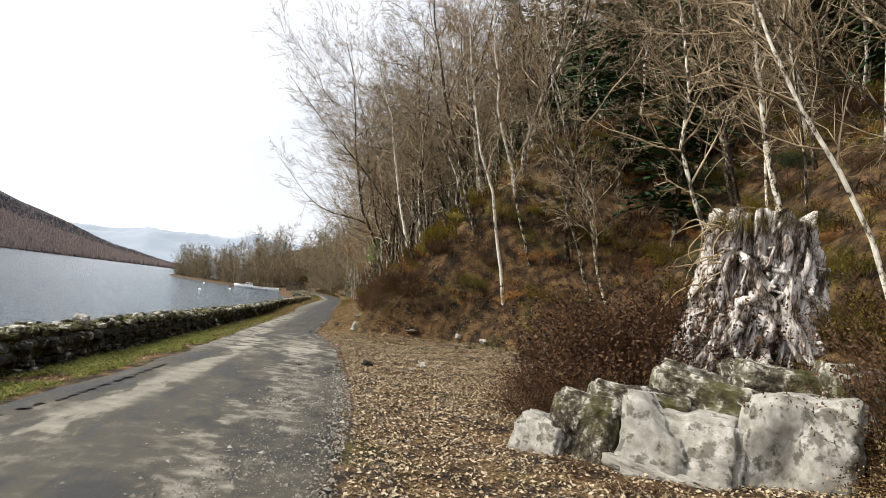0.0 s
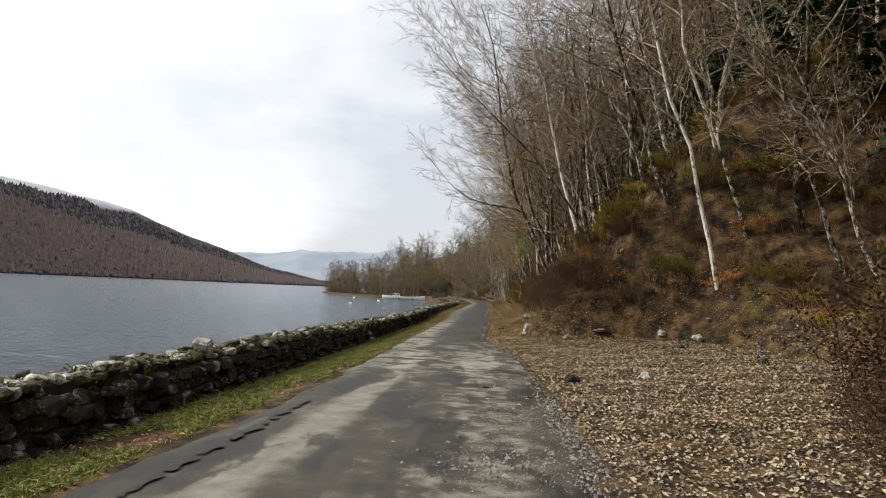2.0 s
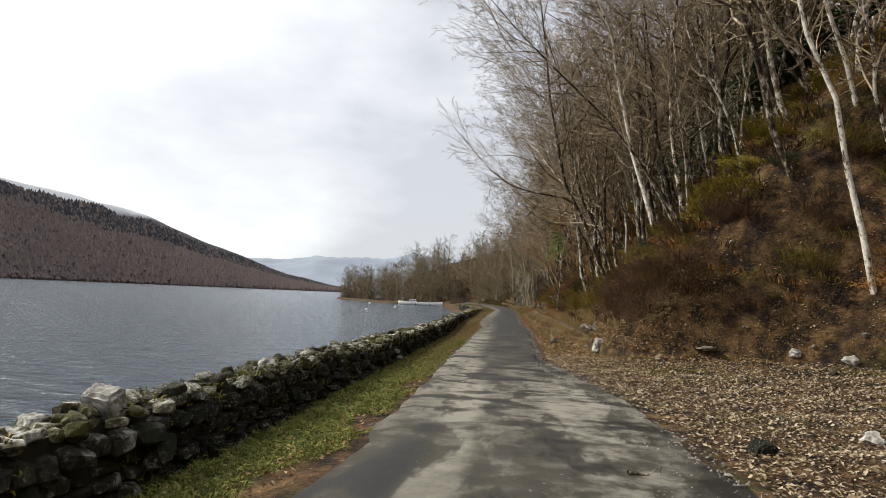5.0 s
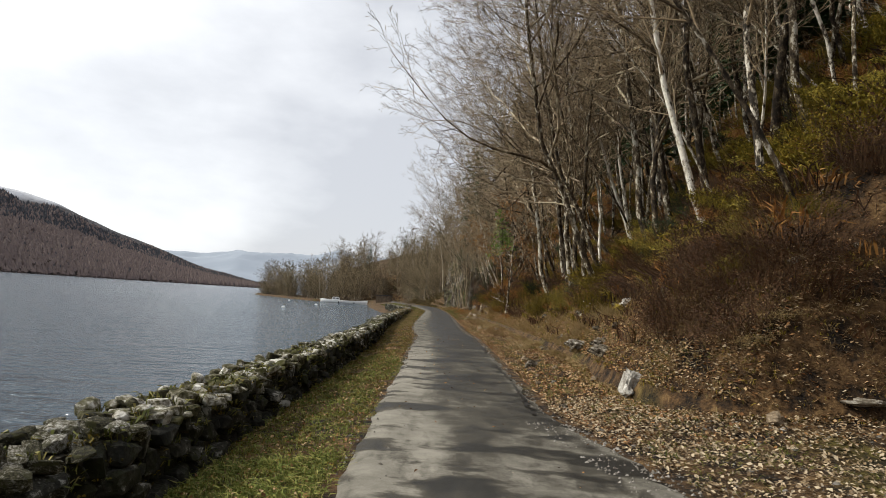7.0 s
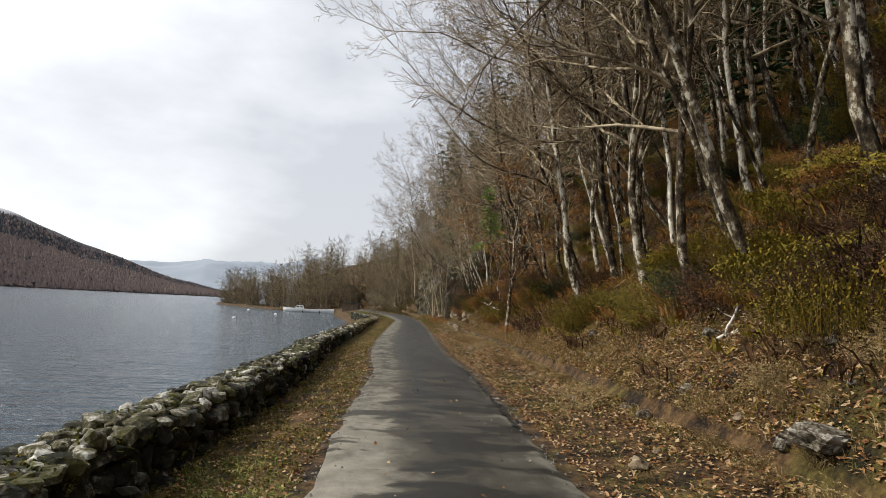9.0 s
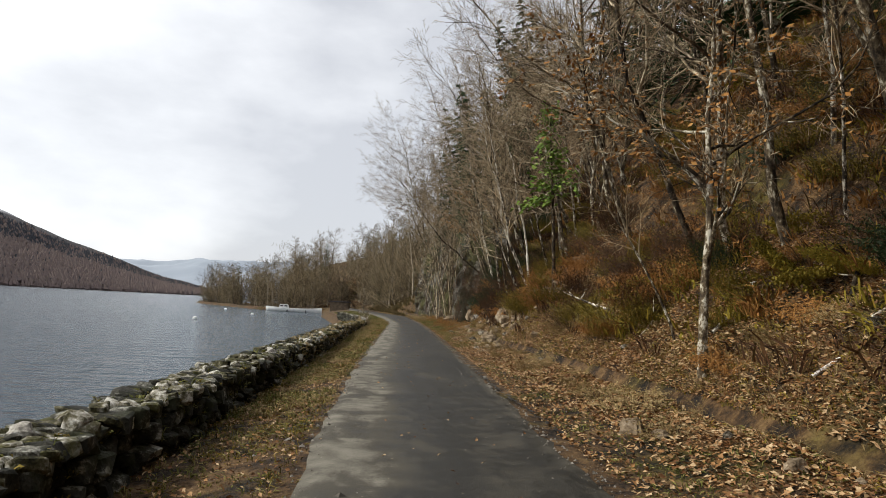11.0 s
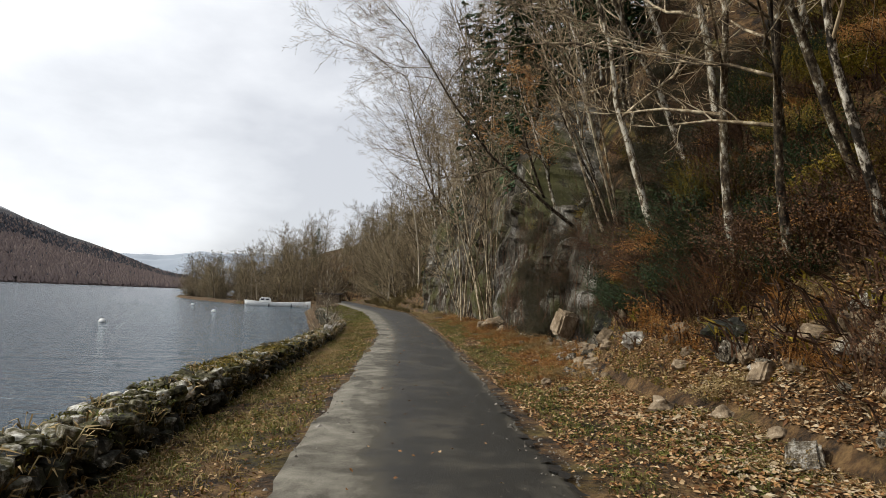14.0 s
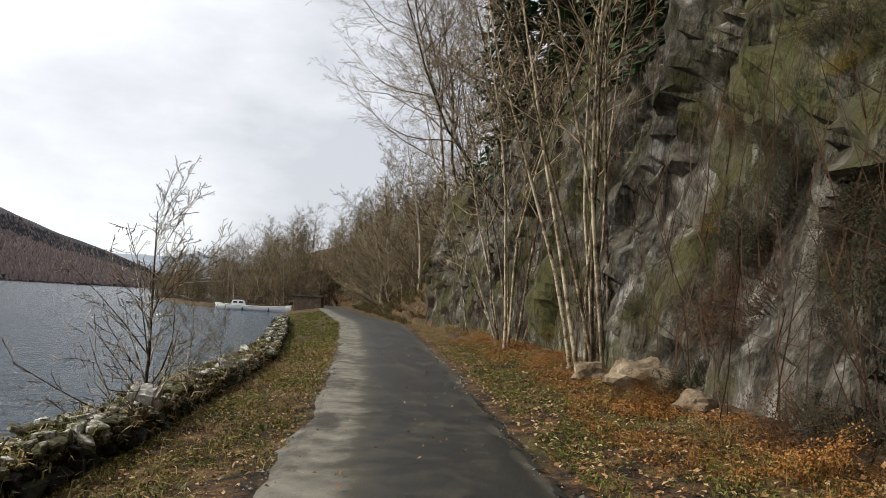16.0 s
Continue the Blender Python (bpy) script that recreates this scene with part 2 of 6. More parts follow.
def height(x, y):
    """The height of the ground."""
    wl_, rl, rr, bf = wall_line(y), road_left(y), road_right(y), bank_foot(y)
    if x < wl_ - 0.45:
        d = wl_ - 0.45 - x
        return max(-4.0, -0.75 - 0.7 * d) + 0.12 * lump(x, y, 1.5, 3.1)
    if x < rl:
        d = rl - x
        return -0.035 - 0.16 * d + 0.04 * lump(x, y, 0.5, 5.0) * min(1, d * 3)
    if x < rr:
        return -0.03
    if x < bf:
        d, w = x - rr, bf - rr
        return -0.03 + 0.40 * (d / w) ** 1.5 * min(1, w / 3) + 0.08 * lump(x, y, 0.9, 7.0) * min(1, d * 1.2)
    d = x - bf
    d = max(0.0, d - 0.9 * max(0.0, min(1.0, (y - 36) / 3, (84 - y) / 4)))
    s, top, up = bank_steep(y), bank_top(y), hill_slope(y)
    cut = top * (1 - math.exp(-s * d / top))
    rough_ = min(1, d / 1.2)
    z = 0.37 + cut + up * max(0, d - top / s * 0.7)
    z = min(z, 70 + 0.02 * d)
    return z + rough_ * (0.45 * lump(x, y, 2.6, 9.0) + 0.25 * lump(x, y, 0.9, 11.0) + (1.2 * lump(x, y, 9.0, 13.0) if d > 4 else 0.0))


def sheet(name, xs_of, ys, z_of, mats):
    """A sheet of quads; xs_of(y) gives the same number of places across for every y."""
    verts, faces = [], []
    for y in ys:
        verts += [(x, y, z_of(x, y)) for x in xs_of(y)]
    n = len(xs_of(ys[0]))
    for j in range(len(ys) - 1):
        for i in range(n - 1):
            a = j * n + i
            faces.append((a, a + 1, a + n + 1, a + n))
    me = bpy.data.meshes.new(name)
    me.from_pydata(verts, [], faces)
    for m in mats:
        me.materials.append(m)
    me.polygons.foreach_set("use_smooth", [True] * len(faces))
    return new(name, me)


def steps(*parts):
    out = []
    for a, b, s in parts:
        out += list(np.arange(a, b, s))
    return out + [parts[-1][1]]


LAND_Y = steps((-900, -120, 260.0), (-120, -48, 4.0), (-48, -36, 0.8), (-36, 62, 0.33), (62, 100, 0.9), (100, 300, 4.0), (300, 1500, 300.0))


def land_xs(y):
    wl_, rl, rr, bf = (float(f(y)) for f in (wall_line, road_left, road_right, bank_foot))
    xs = [wl_ - 60, wl_ - 20, wl_ - 8] + [wl_ - d for d in (4, 2.5, 1.6, 1.0, 0.6, 0.48)]
    xs += list(np.linspace(wl_ - 0.4, rl - 0.02, 9)) + list(np.linspace(rl + 0.02, rr - 0.02, 4)) + list(np.linspace(rr + 0.02, bf, 14))
    d = 0.0
    while len(xs) < 100:
        d += 0.18 if d < 6 else 0.18 * (d / 6) ** 1.35
        xs.append(bf + d)
    return xs + [xs[-1] + k for k in (15, 40, 120, 400, 1400)]


land = tagged(sheet("ground", land_xs, LAND_Y, height, [GROUND]), "leaf-strewn earth verge and steep wooded hillside beside a lake", "ground", kind="structure")


def road_material():
    """Worn tarmac: pale dry side and wheel tracks, a dark damp middle, patches and grit."""
    m = bpy.data.materials.new("worn_damp_tarmac")
    m.use_nodes = True
    n, l = m.node_tree.nodes, m.node_tree.links
    b = n["Principled BSDF"]

    def math_(op, a, c, d=None, clamp=False):
        k = n.new("ShaderNodeMath")
        k.operation, k.use_clamp = op, clamp
        for i, v in enumerate((a, c, d)):
            if v is None:
                continue
            if isinstance(v, (int, float)):
                k.inputs[i].default_value = v
            else:
                l.new(v, k.inputs[i])
        return k.outputs[0]

    def step(v, lo, hi, a=0.0, c=1.0):
        k = n.new("ShaderNodeMapRange")
        k.interpolation_type = "SMOOTHSTEP"
        for i, x in enumerate((lo, hi, a, c), 1):
            k.inputs[i].default_value = x
        l.new(v, k.inputs[0])
        return k.outputs[0]

    def noise_(scale, detail, vec, rough_=0.6):
        k = n.new("ShaderNodeTexNoise")
        k.inputs["Scale"].default_value, k.inputs["Detail"].default_value, k.inputs["Roughness"].default_value = scale, detail, rough_
        l.new(vec, k.inputs["Vector"])
        return k.outputs["Fac"]

    co = n.new("ShaderNodeTexCoord")
    uv = n.new("ShaderNodeSeparateXYZ")
    l.new(co.outputs["UV"], uv.inputs[0])
    mp = n.new("ShaderNodeMapping")
    mp.inputs["Scale"].default_value = (1.3, 0.42, 1.0)
    l.new(co.outputs["Object"], mp.inputs[0])
    patch, mid, grit = noise_(1.1, 5, mp.outputs[0]), noise_(3.2, 6, co.outputs["Object"]), noise_(55, 3, co.outputs["Object"], 0.8)
    speck = noise_(14, 4, co.outputs["Object"], 0.75)
    u = math_("MULTIPLY_ADD", math_("SUBTRACT", patch, 0.5), 0.14, uv.outputs[0])
    later = step(uv.outputs[1], -23.0, -16.0)
    side = math_("SUBTRACT", 1.0, step(u, 0.21, 0.44))
    edge = step(u, 0.86, 0.95)
    lane = math_("MULTIPLY", math_("MAXIMUM", side, math_("MULTIPLY", edge, 0.6)), math_("MULTIPLY", later, step(uv.outputs[1], 12.0, 24.0, 0.54, 0.60)))
    t1 = math_("SUBTRACT", 1.0, step(math_("ABSOLUTE", math_("SUBTRACT", u, 0.27), 0), 0.03, 0.10))
    t2 = math_("SUBTRACT", 1.0, step(math_("ABSOLUTE", math_("SUBTRACT", u, 0.72), 0), 0.08, 0.18))
    early = math_("MULTIPLY", math_("SUBTRACT", 1.0, later), math_("MULTIPLY", math_("MAXIMUM", t1, math_("MULTIPLY", t2, step(mid, 0.30, 0.75))), 0.42))
    dry = math_("MULTIPLY", step(patch, 0.535, 0.62, 0.0, 0.50), math_("SUBTRACT", 1.0, math_("MULTIPLY", later, 0.7)))
    dark = step(patch, 0.42, 0.50, 1.0, 0.0)
    tone = math_("ADD", math_("MAXIMUM", math_("ADD", lane, math_("ADD", early, math_("MULTIPLY", math_("SUBTRACT", 1.0, later), 0.36))), dry), math_("MULTIPLY", math_("MULTIPLY", dark, -0.38), math_("SUBTRACT", 1.0, math_("MULTIPLY", later, 0.55))))
    mp2 = n.new("ShaderNodeMapping")
    mp2.inputs["Scale"].default_value = (0.55, 1.0, 1.0)
    l.new(co.outputs["Object"], mp2.inputs[0])
    damp = noise_(1.25, 6, mp2.outputs[0], 0.55)
    stretch_ = math_("MULTIPLY", step(uv.outputs[1], -27.0, -23.0), math_("SUBTRACT", 1.0, step(uv.outputs[1], -9.0, 0.0, 0.0, 0.75)))
    pale = math_("MULTIPLY", math_("MULTIPLY", step(damp, 0.44, 0.49), 0.34), stretch_)
    tone = math_("ADD", tone, math_("SUBTRACT", pale, math_("MULTIPLY", math_("SUBTRACT", 1.0, step(damp, 0.40, 0.46)), math_("MULTIPLY", stretch_, 0.30))))
    tone = math_("ADD", tone, math_("MULTIPLY", math_("SUBTRACT", 1.0, later), 0.02))
    tone = math_("ADD", tone, math_("MULTIPLY", math_("SUBTRACT", mid, 0.5), 0.95))
    tone = math_("ADD", tone, math_("MULTIPLY", math_("SUBTRACT", grit, 0.5), 0.40), clamp=True)
    ramp = n.new("ShaderNodeValToRGB")
    ramp.color_ramp.elements.new(0.45)
    for e, (p, c) in zip(ramp.color_ramp.elements, ((0.0, (0.018, 0.016, 0.0125)), (0.40, (0.058, 0.051, 0.039)), (1.0, (0.255, 0.236, 0.196)))):
        e.position, e.color = p, (*c, 1)
    l.new(tone, ramp.inputs[0])
    mix = n.new("ShaderNodeMixRGB")
    mix.inputs[2].default_value = (0.26, 0.22, 0.16, 1)
    l.new(step(speck, 0.66, 0.70, 0.0, 0.7), mix.inputs[0]), l.new(ramp.outputs[0], mix.inputs[1]), l.new(mix.outputs[0], b.inputs["Base Color"])
    l.new(step(tone, 0.0, 0.6, 0.58, 0.92), b.inputs["Roughness"])
    b.inputs["Specular IOR Level"].default_value = 0.28
    bump = n.new("ShaderNodeBump")
    bump.inputs["Strength"].default_value, bump.inputs["Distance"].default_value = 0.5, 0.012
    l.new(math_("ADD", grit, mid), bump.inputs["Height"]), l.new(bump.outputs[0], b.inputs["Normal"])
    return m


def road_mesh():
    ys = steps((-120, -40, 3.0), (-40, 70, 0.3), (70, 200, 2.0))
    verts, faces, n = [], [], 13
    for y in ys:
        l_, r_ = road_left(y), road_right(y)
        l_ += 0.10 * lump(0, y, 1.1, 21) + 0.05 * lump(0, y, 0.35, 22)
        r_ += 0.14 * lump(5, y, 1.0, 23) + 0.07 * lump(5, y, 0.33, 24)
        for i in range(n):
            u = i / (n - 1)
            z = 0.0 - 0.05 * (i in (0, n - 1)) + 0.03 * (0.25 - (u - 0.5) ** 2) - 0.012 * (math.exp(-((u - 0.25) / 0.1) ** 2) + math.exp(-((u - 0.75) / 0.1) ** 2)) + 0.01 * lump(u * 2.6, y, 1.2, 25)
            verts.append((l_ + (r_ - l_) * u, y, z))
    for j in range(len(ys) - 1):
        for i in range(n - 1):
            a = j * n + i
            faces.append((a, a + 1, a + n + 1, a + n))
    me = bpy.data.meshes.new("road")
    me.from_pydata(verts, [], faces)
    uv = me.uv_layers.new(name="lane")
    for loop in me.loops:
        v = loop.vertex_index
        uv.data[loop.index].uv = ((v % n) / (n - 1), verts[v][1])
    me.materials.append(road_material())
    me.polygons.foreach_set("use_smooth", [True] * len(faces))
    return new("road", me)


road = tagged(road_mesh(), "narrow worn single-track tarmac road with damp patches", "road", kind="structure")

def mesh_from(name, verts, faces, mat, smooth=False):
    me = bpy.data.meshes.new(name)
    me.from_pydata(verts, [], faces)
    me.materials.append(mat)
    if smooth:
        me.polygons.foreach_set("use_smooth", [True] * len(faces))
    return me


# ---------- the lake and the far shores ----------
def water_sheet():
    m = bpy.data.materials.new("lake_water")
    m.use_nodes = True
    n, l = m.node_tree.nodes, m.node_tree.links
    b = n["Principled BSDF"]
    b.inputs["Base Color"].default_value = (0.045, 0.066, 0.086, 1)
    b.inputs["Roughness"].default_value, b.inputs["IOR"].default_value = 0.14, 1.33
    co = n.new("ShaderNodeTexCoord")
    mp = n.new("ShaderNodeMapping")
    mp.inputs["Scale"].default_value = (1.0, 2.8, 1.0)
    mp.inputs["Rotation"].default_value = (0, 0, radians(14))
    l.new(co.outputs["Object"], mp.inputs[0])
    waves = n.new("ShaderNodeTexNoise")
    waves.inputs["Scale"].default_value, waves.inputs["Detail"].default_value, waves.inputs["Roughness"].default_value = 0.34, 5.0, 0.62
    l.new(mp.outputs[0], waves.inputs["Vector"])
    bump = n.new("ShaderNodeBump")
    bump.inputs["Strength"].default_value, bump.inputs["Distance"].default_value = 1.0, 0.90
    l.new(waves.outputs["Fac"], bump.inputs["Height"]), l.new(bump.outputs[0], b.inputs["Normal"])
    bm = bmesh.new()
    vs = [bm.verts.new(p) for p in ((-4500, -2500, WATER_Z), (1500, -2500, WATER_Z), (1500, 4600, WATER_Z), (-4500, 4600, WATER_Z))]
    bm.faces.new(vs)
    me = bpy.data.meshes.new("water")
    bm.to_mesh(me)
    me.materials.append(m)
    return tagged(new("water", me), "wind-rippled grey lake reaching to far hills", "water", kind="structure")


lake = water_sheet()


def ridge_mesh(name, az, elev, near, depth, mat, label, seed, rough_=0.12):
    """A hill along the shore: azimuths in degrees, the ridge's elevation over the horizon, the shore's distance and how far the ridge lies behind."""
    azs = np.linspace(az[0], az[-1], 160)
    el, dist = np.interp(azs, az, elev), np.interp(azs, az, near)
    verts, faces, rows = [], [], 26
    for k, a in enumerate(azs):
        d0 = dist[k]
        for j in range(rows):
            u = j / (rows - 1)
            v = min(1.0, u / 0.75)
            d = d0 + depth * u
            top = math.tan(radians(el[k])) * (d0 + depth * 0.75)
            z = top * v ** 0.85 if u <= 0.75 else top * (1 - (u - 0.75) * 0.5)
            x, y = d * math.sin(radians(a)), d * math.cos(radians(a))
            z += top * rough_ * v * (noise.noise(Vector((x / 160 + seed, y / 160, 1))) + 0.5 * noise.noise(Vector((x / 50, y / 50, seed)))) * (1.0 if u < 0.7 else 0.35)
            verts.append((x, y, WATER_Z + z - (0.6 if j == 0 else 0)))
    for k in range(len(azs) - 1):
        for j in range(rows - 1):
            q = k * rows + j
            faces.append((q, q + rows, q + rows + 1, q + 1))
    me = bpy.data.meshes.new(name)
    me.from_pydata(verts, [], faces)
    me.materials.append(mat)
    me.polygons.foreach_set("use_smooth", [True] * len(faces))
    return tagged(new(name, me), label, "hill", kind="structure")


def hill_material():
    """Brown bare woods below, dark plantation and moor above, thin snow along the ridge."""
    n, l = HILL.node_tree.nodes, HILL.node_tree.links
    b = n["Principled BSDF"]
    ramp = b.inputs["Base Color"].links[0].from_node
    geo, sep = n.new("ShaderNodeNewGeometry"), n.new("ShaderNodeSeparateXYZ")
    l.new(geo.outputs["Position"], sep.inputs[0])
    wob = n.new("ShaderNodeTexNoise")
    wob.inputs["Scale"].default_value, wob.inputs["Detail"].default_value = 0.006, 6.0
    l.new(geo.outputs["Position"], wob.inputs["Vector"])
    up = n.new("ShaderNodeMath")
    up.operation = "MULTIPLY_ADD"
    up.inputs[1].default_value = 90.0
    l.new(wob.outputs["Fac"], up.inputs[0]), l.new(sep.outputs[2], up.inputs[2])
    last = ramp.outputs[0]
    for lo, hi, colour in ((72, 86, (0.030, 0.032, 0.036)), (112, 126, (0.085, 0.080, 0.082)), (158, 172, (0.62, 0.63, 0.66))):
        cut = n.new("ShaderNodeMapRange")
        cut.inputs[1].default_value, cut.inputs[2].default_value, cut.inputs[4].default_value = lo, hi, 0.8
        l.new(up.outputs[0], cut.inputs[0])
        mix = n.new("ShaderNodeMixRGB")
        mix.inputs[2].default_value = (*colour, 1)
        l.new(cut.outputs[0], mix.inputs[0]), l.new(last, mix.inputs[1])
        last = mix.outputs[0]
    l.new(last, b.inputs["Base Color"])


def hill_trees(ridge, count, seed):
    """Bare woods over the lower slope of a far hill and dark conifers above them, each a small ragged spire."""
    rng = random.Random(seed)
    pts = ridge.data.vertices
    rows = 26
    made = {"brown": ([], []), "dark": ([], [])}
    for _ in range(count):
        u = rng.random() ** 1.05 * 15.6
        k, j = rng.randrange(96, len(pts) // rows - 1), int(u)
        a, b, c = pts[k * rows + j].co, pts[(k + 1) * rows + j].co, pts[k * rows + j + 1].co
        p = a + (b - a) * rng.random() + (c - a) * rng.random()
        dark = u > 9.5 + 3.5 * noise.noise(p * 0.006) and rng.random() < 0.75 or rng.random() < 0.04
        h = rng.uniform(5, 8.5)
        w = h * (0.34 if dark else 0.5) * rng.uniform(0.7, 1.2)
        v, f = made["dark" if dark else "brown"]
        i = len(v)
        turn = rng.uniform(0, 6.28)
        for q in range(5):
            s_ = w * rng.uniform(0.6, 1.2)
            v.append((p.x + s_ * math.cos(turn + q * 1.257), p.y + s_ * math.sin(turn + q * 1.257), p.z + h * rng.uniform(0.1, 0.4) - (1 if dark else 0)))
        v += [(p.x, p.y, p.z + h), (p.x, p.y, p.z - 3)]
        f += [(i + q, i + (q + 1) % 5, i + 5) for q in range(5)] + [(i + (q + 1) % 5, i + q, i + 6) for q in range(5)]
    for key, mat, label in (("brown", HILL_WOOD, "mauve-brown bare woods on the far hillside"), ("dark", HILL_FIR, "dark conifer plantation on the far hillside")):
        tagged(new("far_hill_woods", mesh_from("far_hill_woods", *made[key], mat)), label, "woods", kind="stuff")


# paled, narrow colour ranges put distance haze into the hill's woods
HILL_WOOD = island_material("haze_mauve_woods", [(0.118, 0.091, 0.086), (0.138, 0.104, 0.096), (0.152, 0.113, 0.101), (0.178, 0.140, 0.120)])
HILL_FIR = island_material("far_dark_firs", [(0.040, 0.042, 0.050), (0.052, 0.054, 0.062), (0.064, 0.064, 0.072)])
hill_material()
hill_w = ridge_mesh("backdrop_hill", [-110, -70, -48, -41, -36, -31, -26, -22, -19, -15.5, -14], [9.5, 9.5, 8.6, 7.5, 6.6, 5.5, 3.5, 2.2, 1.1, 0.35, 0.2], [600, 620, 700, 800, 900, 1000, 1100, 1200, 1300, 1500, 1600], 420, HILL, "brown wooded hillside across the lake with a snowy ridge", 2.0)
hill_trees(hill_w, 26000, 66)
# distance haze is put in as blue-grey colour and a weak glow
FAR = bpy.data.materials.new("haze_glow_hills")
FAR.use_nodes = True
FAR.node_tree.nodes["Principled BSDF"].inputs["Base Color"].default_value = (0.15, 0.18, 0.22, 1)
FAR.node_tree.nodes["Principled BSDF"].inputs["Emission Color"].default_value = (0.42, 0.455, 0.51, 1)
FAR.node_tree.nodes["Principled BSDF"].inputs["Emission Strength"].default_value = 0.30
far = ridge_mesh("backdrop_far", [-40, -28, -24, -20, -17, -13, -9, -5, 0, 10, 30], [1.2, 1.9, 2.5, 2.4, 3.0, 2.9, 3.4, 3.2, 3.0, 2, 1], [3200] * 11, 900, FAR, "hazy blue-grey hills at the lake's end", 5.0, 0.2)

# ---------- building kit ----------
def part(name, me, parent, label=""):
    ob = new(name, me)
    ob.parent = parent
    return tagged(ob, label) if label else ob


def empty(name, place=(0, 0, 0)):
    ob = new(name)
    ob.location = place
    return ob


def tube(verts, faces, pts, radii, sides):
    """A tapered tube along a line of points."""
    base = len(verts)
    for k, p in enumerate(pts):
        d = (pts[min(k + 1, len(pts) - 1)] - pts[max(k - 1, 0)]).normalized()
        a = d.orthogonal().normalized()
        b = d.cross(a)
        for s in range(sides):
            t = 2 * math.pi * s / sides
            verts.append(p + (a * math.cos(t) + b * math.sin(t)) * radii[k])
    for k in range(len(pts) - 1):
        for s in range(sides):
            i, j = base + k * sides + s, base + k * sides + (s + 1) % sides
            faces.append((i, j, j + sides, i + sides))


def grow(rng, out, p, d, length, r, level, spec):
    """One branch and all that grows from it; out holds verts and faces for trunk, limbs and twigs."""
    segs = spec["segs"][level]
    pts, radii, dirs = [p.copy()], [r], [d.copy()]
    wander, lift = spec["wander"][level], spec["lift"][level]
    for k in range(segs):
        d = (d + Vector((rng.gauss(0, wander), rng.gauss(0, wander), rng.gauss(0, wander) + lift)) + spec["pull"] * (0.05 * level)).normalized()
        p = p + d * (length / segs)
        pts.append(p.copy()), dirs.append(d.copy())
        radii.append(max(r * (1 - 0.85 * ((k + 1) / segs)), 0.0035 * spec["thin"]))
    kind = min(level, 2) if level < 2 else (1 if level == 2 and spec["levels"] > 3 else 2)
    v, f = out[kind]
    tube(v, f, pts, radii, spec["sides"][level])
    if level + 1 >= spec["levels"]:
        return
    n = spec["kids"][level]
    for c in range(n):
        t = spec["from"][level] + (1 - spec["from"][level]) * (c + rng.random()) / n
        k = min(int(t * segs), segs - 1)
        u = t * segs - k
        q = pts[k].lerp(pts[k + 1], u)
        rr = radii[k] * (1 - u) + radii[k + 1] * u
        side = dirs[k].orthogonal().normalized()
        side.rotate(Matrix.Rotation(rng.uniform(0, 2 * math.pi), 3, dirs[k]))
        ang = radians(rng.uniform(*spec["angle"][level]))
        nd = (dirs[k] * math.cos(ang) + side * math.sin(ang) + spec["pull"] * 0.3).normalized()
        ln = length * spec["ratio"][level] * (1.0 - spec["taper"] * t) * rng.uniform(0.7, 1.25)
        grow(rng, out, q, nd, ln, min(rr * 0.62, spec["rmax"][level]), level + 1, spec)


BIRCH_SPEC = dict(levels=4, segs=[9, 4, 3, 1], sides=[7, 4, 3, 3], wander=[0.11, 0.16, 0.20, 0.2], lift=[0.03, 0.05, 0.02, -0.02], kids=[24, 7, 5], ratio=[0.24, 0.42, 0.5], angle=[(28, 60), (25, 55), (25, 60)], taper=0.45, thin=1.0, rmax=[0.03, 0.012, 0.006])
BIRCH_SPEC["from"] = [0.33, 0.15, 0.1]
BARE_SPEC = dict(levels=5, segs=[8, 5, 4, 2, 1], sides=[8, 5, 4, 3, 3], wander=[0.12, 0.18, 0.20, 0.2, 0.2], lift=[0.03, 0.05, 0.03, 0.02, 0.0], kids=[11, 7, 5, 3], ratio=[0.46, 0.45, 0.45, 0.5], angle=[(35, 70), (25, 55), (25, 55), (25, 60)], taper=0.4, thin=1.2, rmax=[0.075, 0.03, 0.012, 0.006])
BARE_SPEC["from"] = [0.30, 0.2, 0.15, 0.1]
CLUMP_SPEC = dict(BIRCH_SPEC, wander=[0.05, 0.16, 0.2, 0.2], kids=[12, 5, 4])
CLUMP_SPEC["from"] = [0.45, 0.15, 0.1]
FAR_SPEC = dict(levels=4, segs=[5, 3, 2, 1], sides=[4, 3, 3, 3], wander=[0.06, 0.14, 0.2, 0.2], lift=[0.0, 0.05, 0.02, 0.0], kids=[26, 8, 6], ratio=[0.42, 0.45, 0.5], angle=[(30, 70), (25, 55), (25, 60)], taper=0.5, thin=3.0, rmax=[0.06, 0.03, 0.016])
FAR_SPEC["from"] = [0.02, 0.1, 0.1]
REACH_SPEC = dict(BARE_SPEC, segs=[8, 8, 4, 2, 1], wander=[0.08, 0.16, 0.22, 0.22, 0.2], kids=[17, 12, 6, 3], ratio=[0.54, 0.38, 0.42, 0.5], lift=[0.03, 0.07, 0.03, 0.02, 0.0], angle=[(45, 80), (25, 55), (25, 55), (25, 60)], rmax=[0.07, 0.028, 0.012, 0.006])
REACH_SPEC["from"] = [0.28, 0.2, 0.15, 0.1]
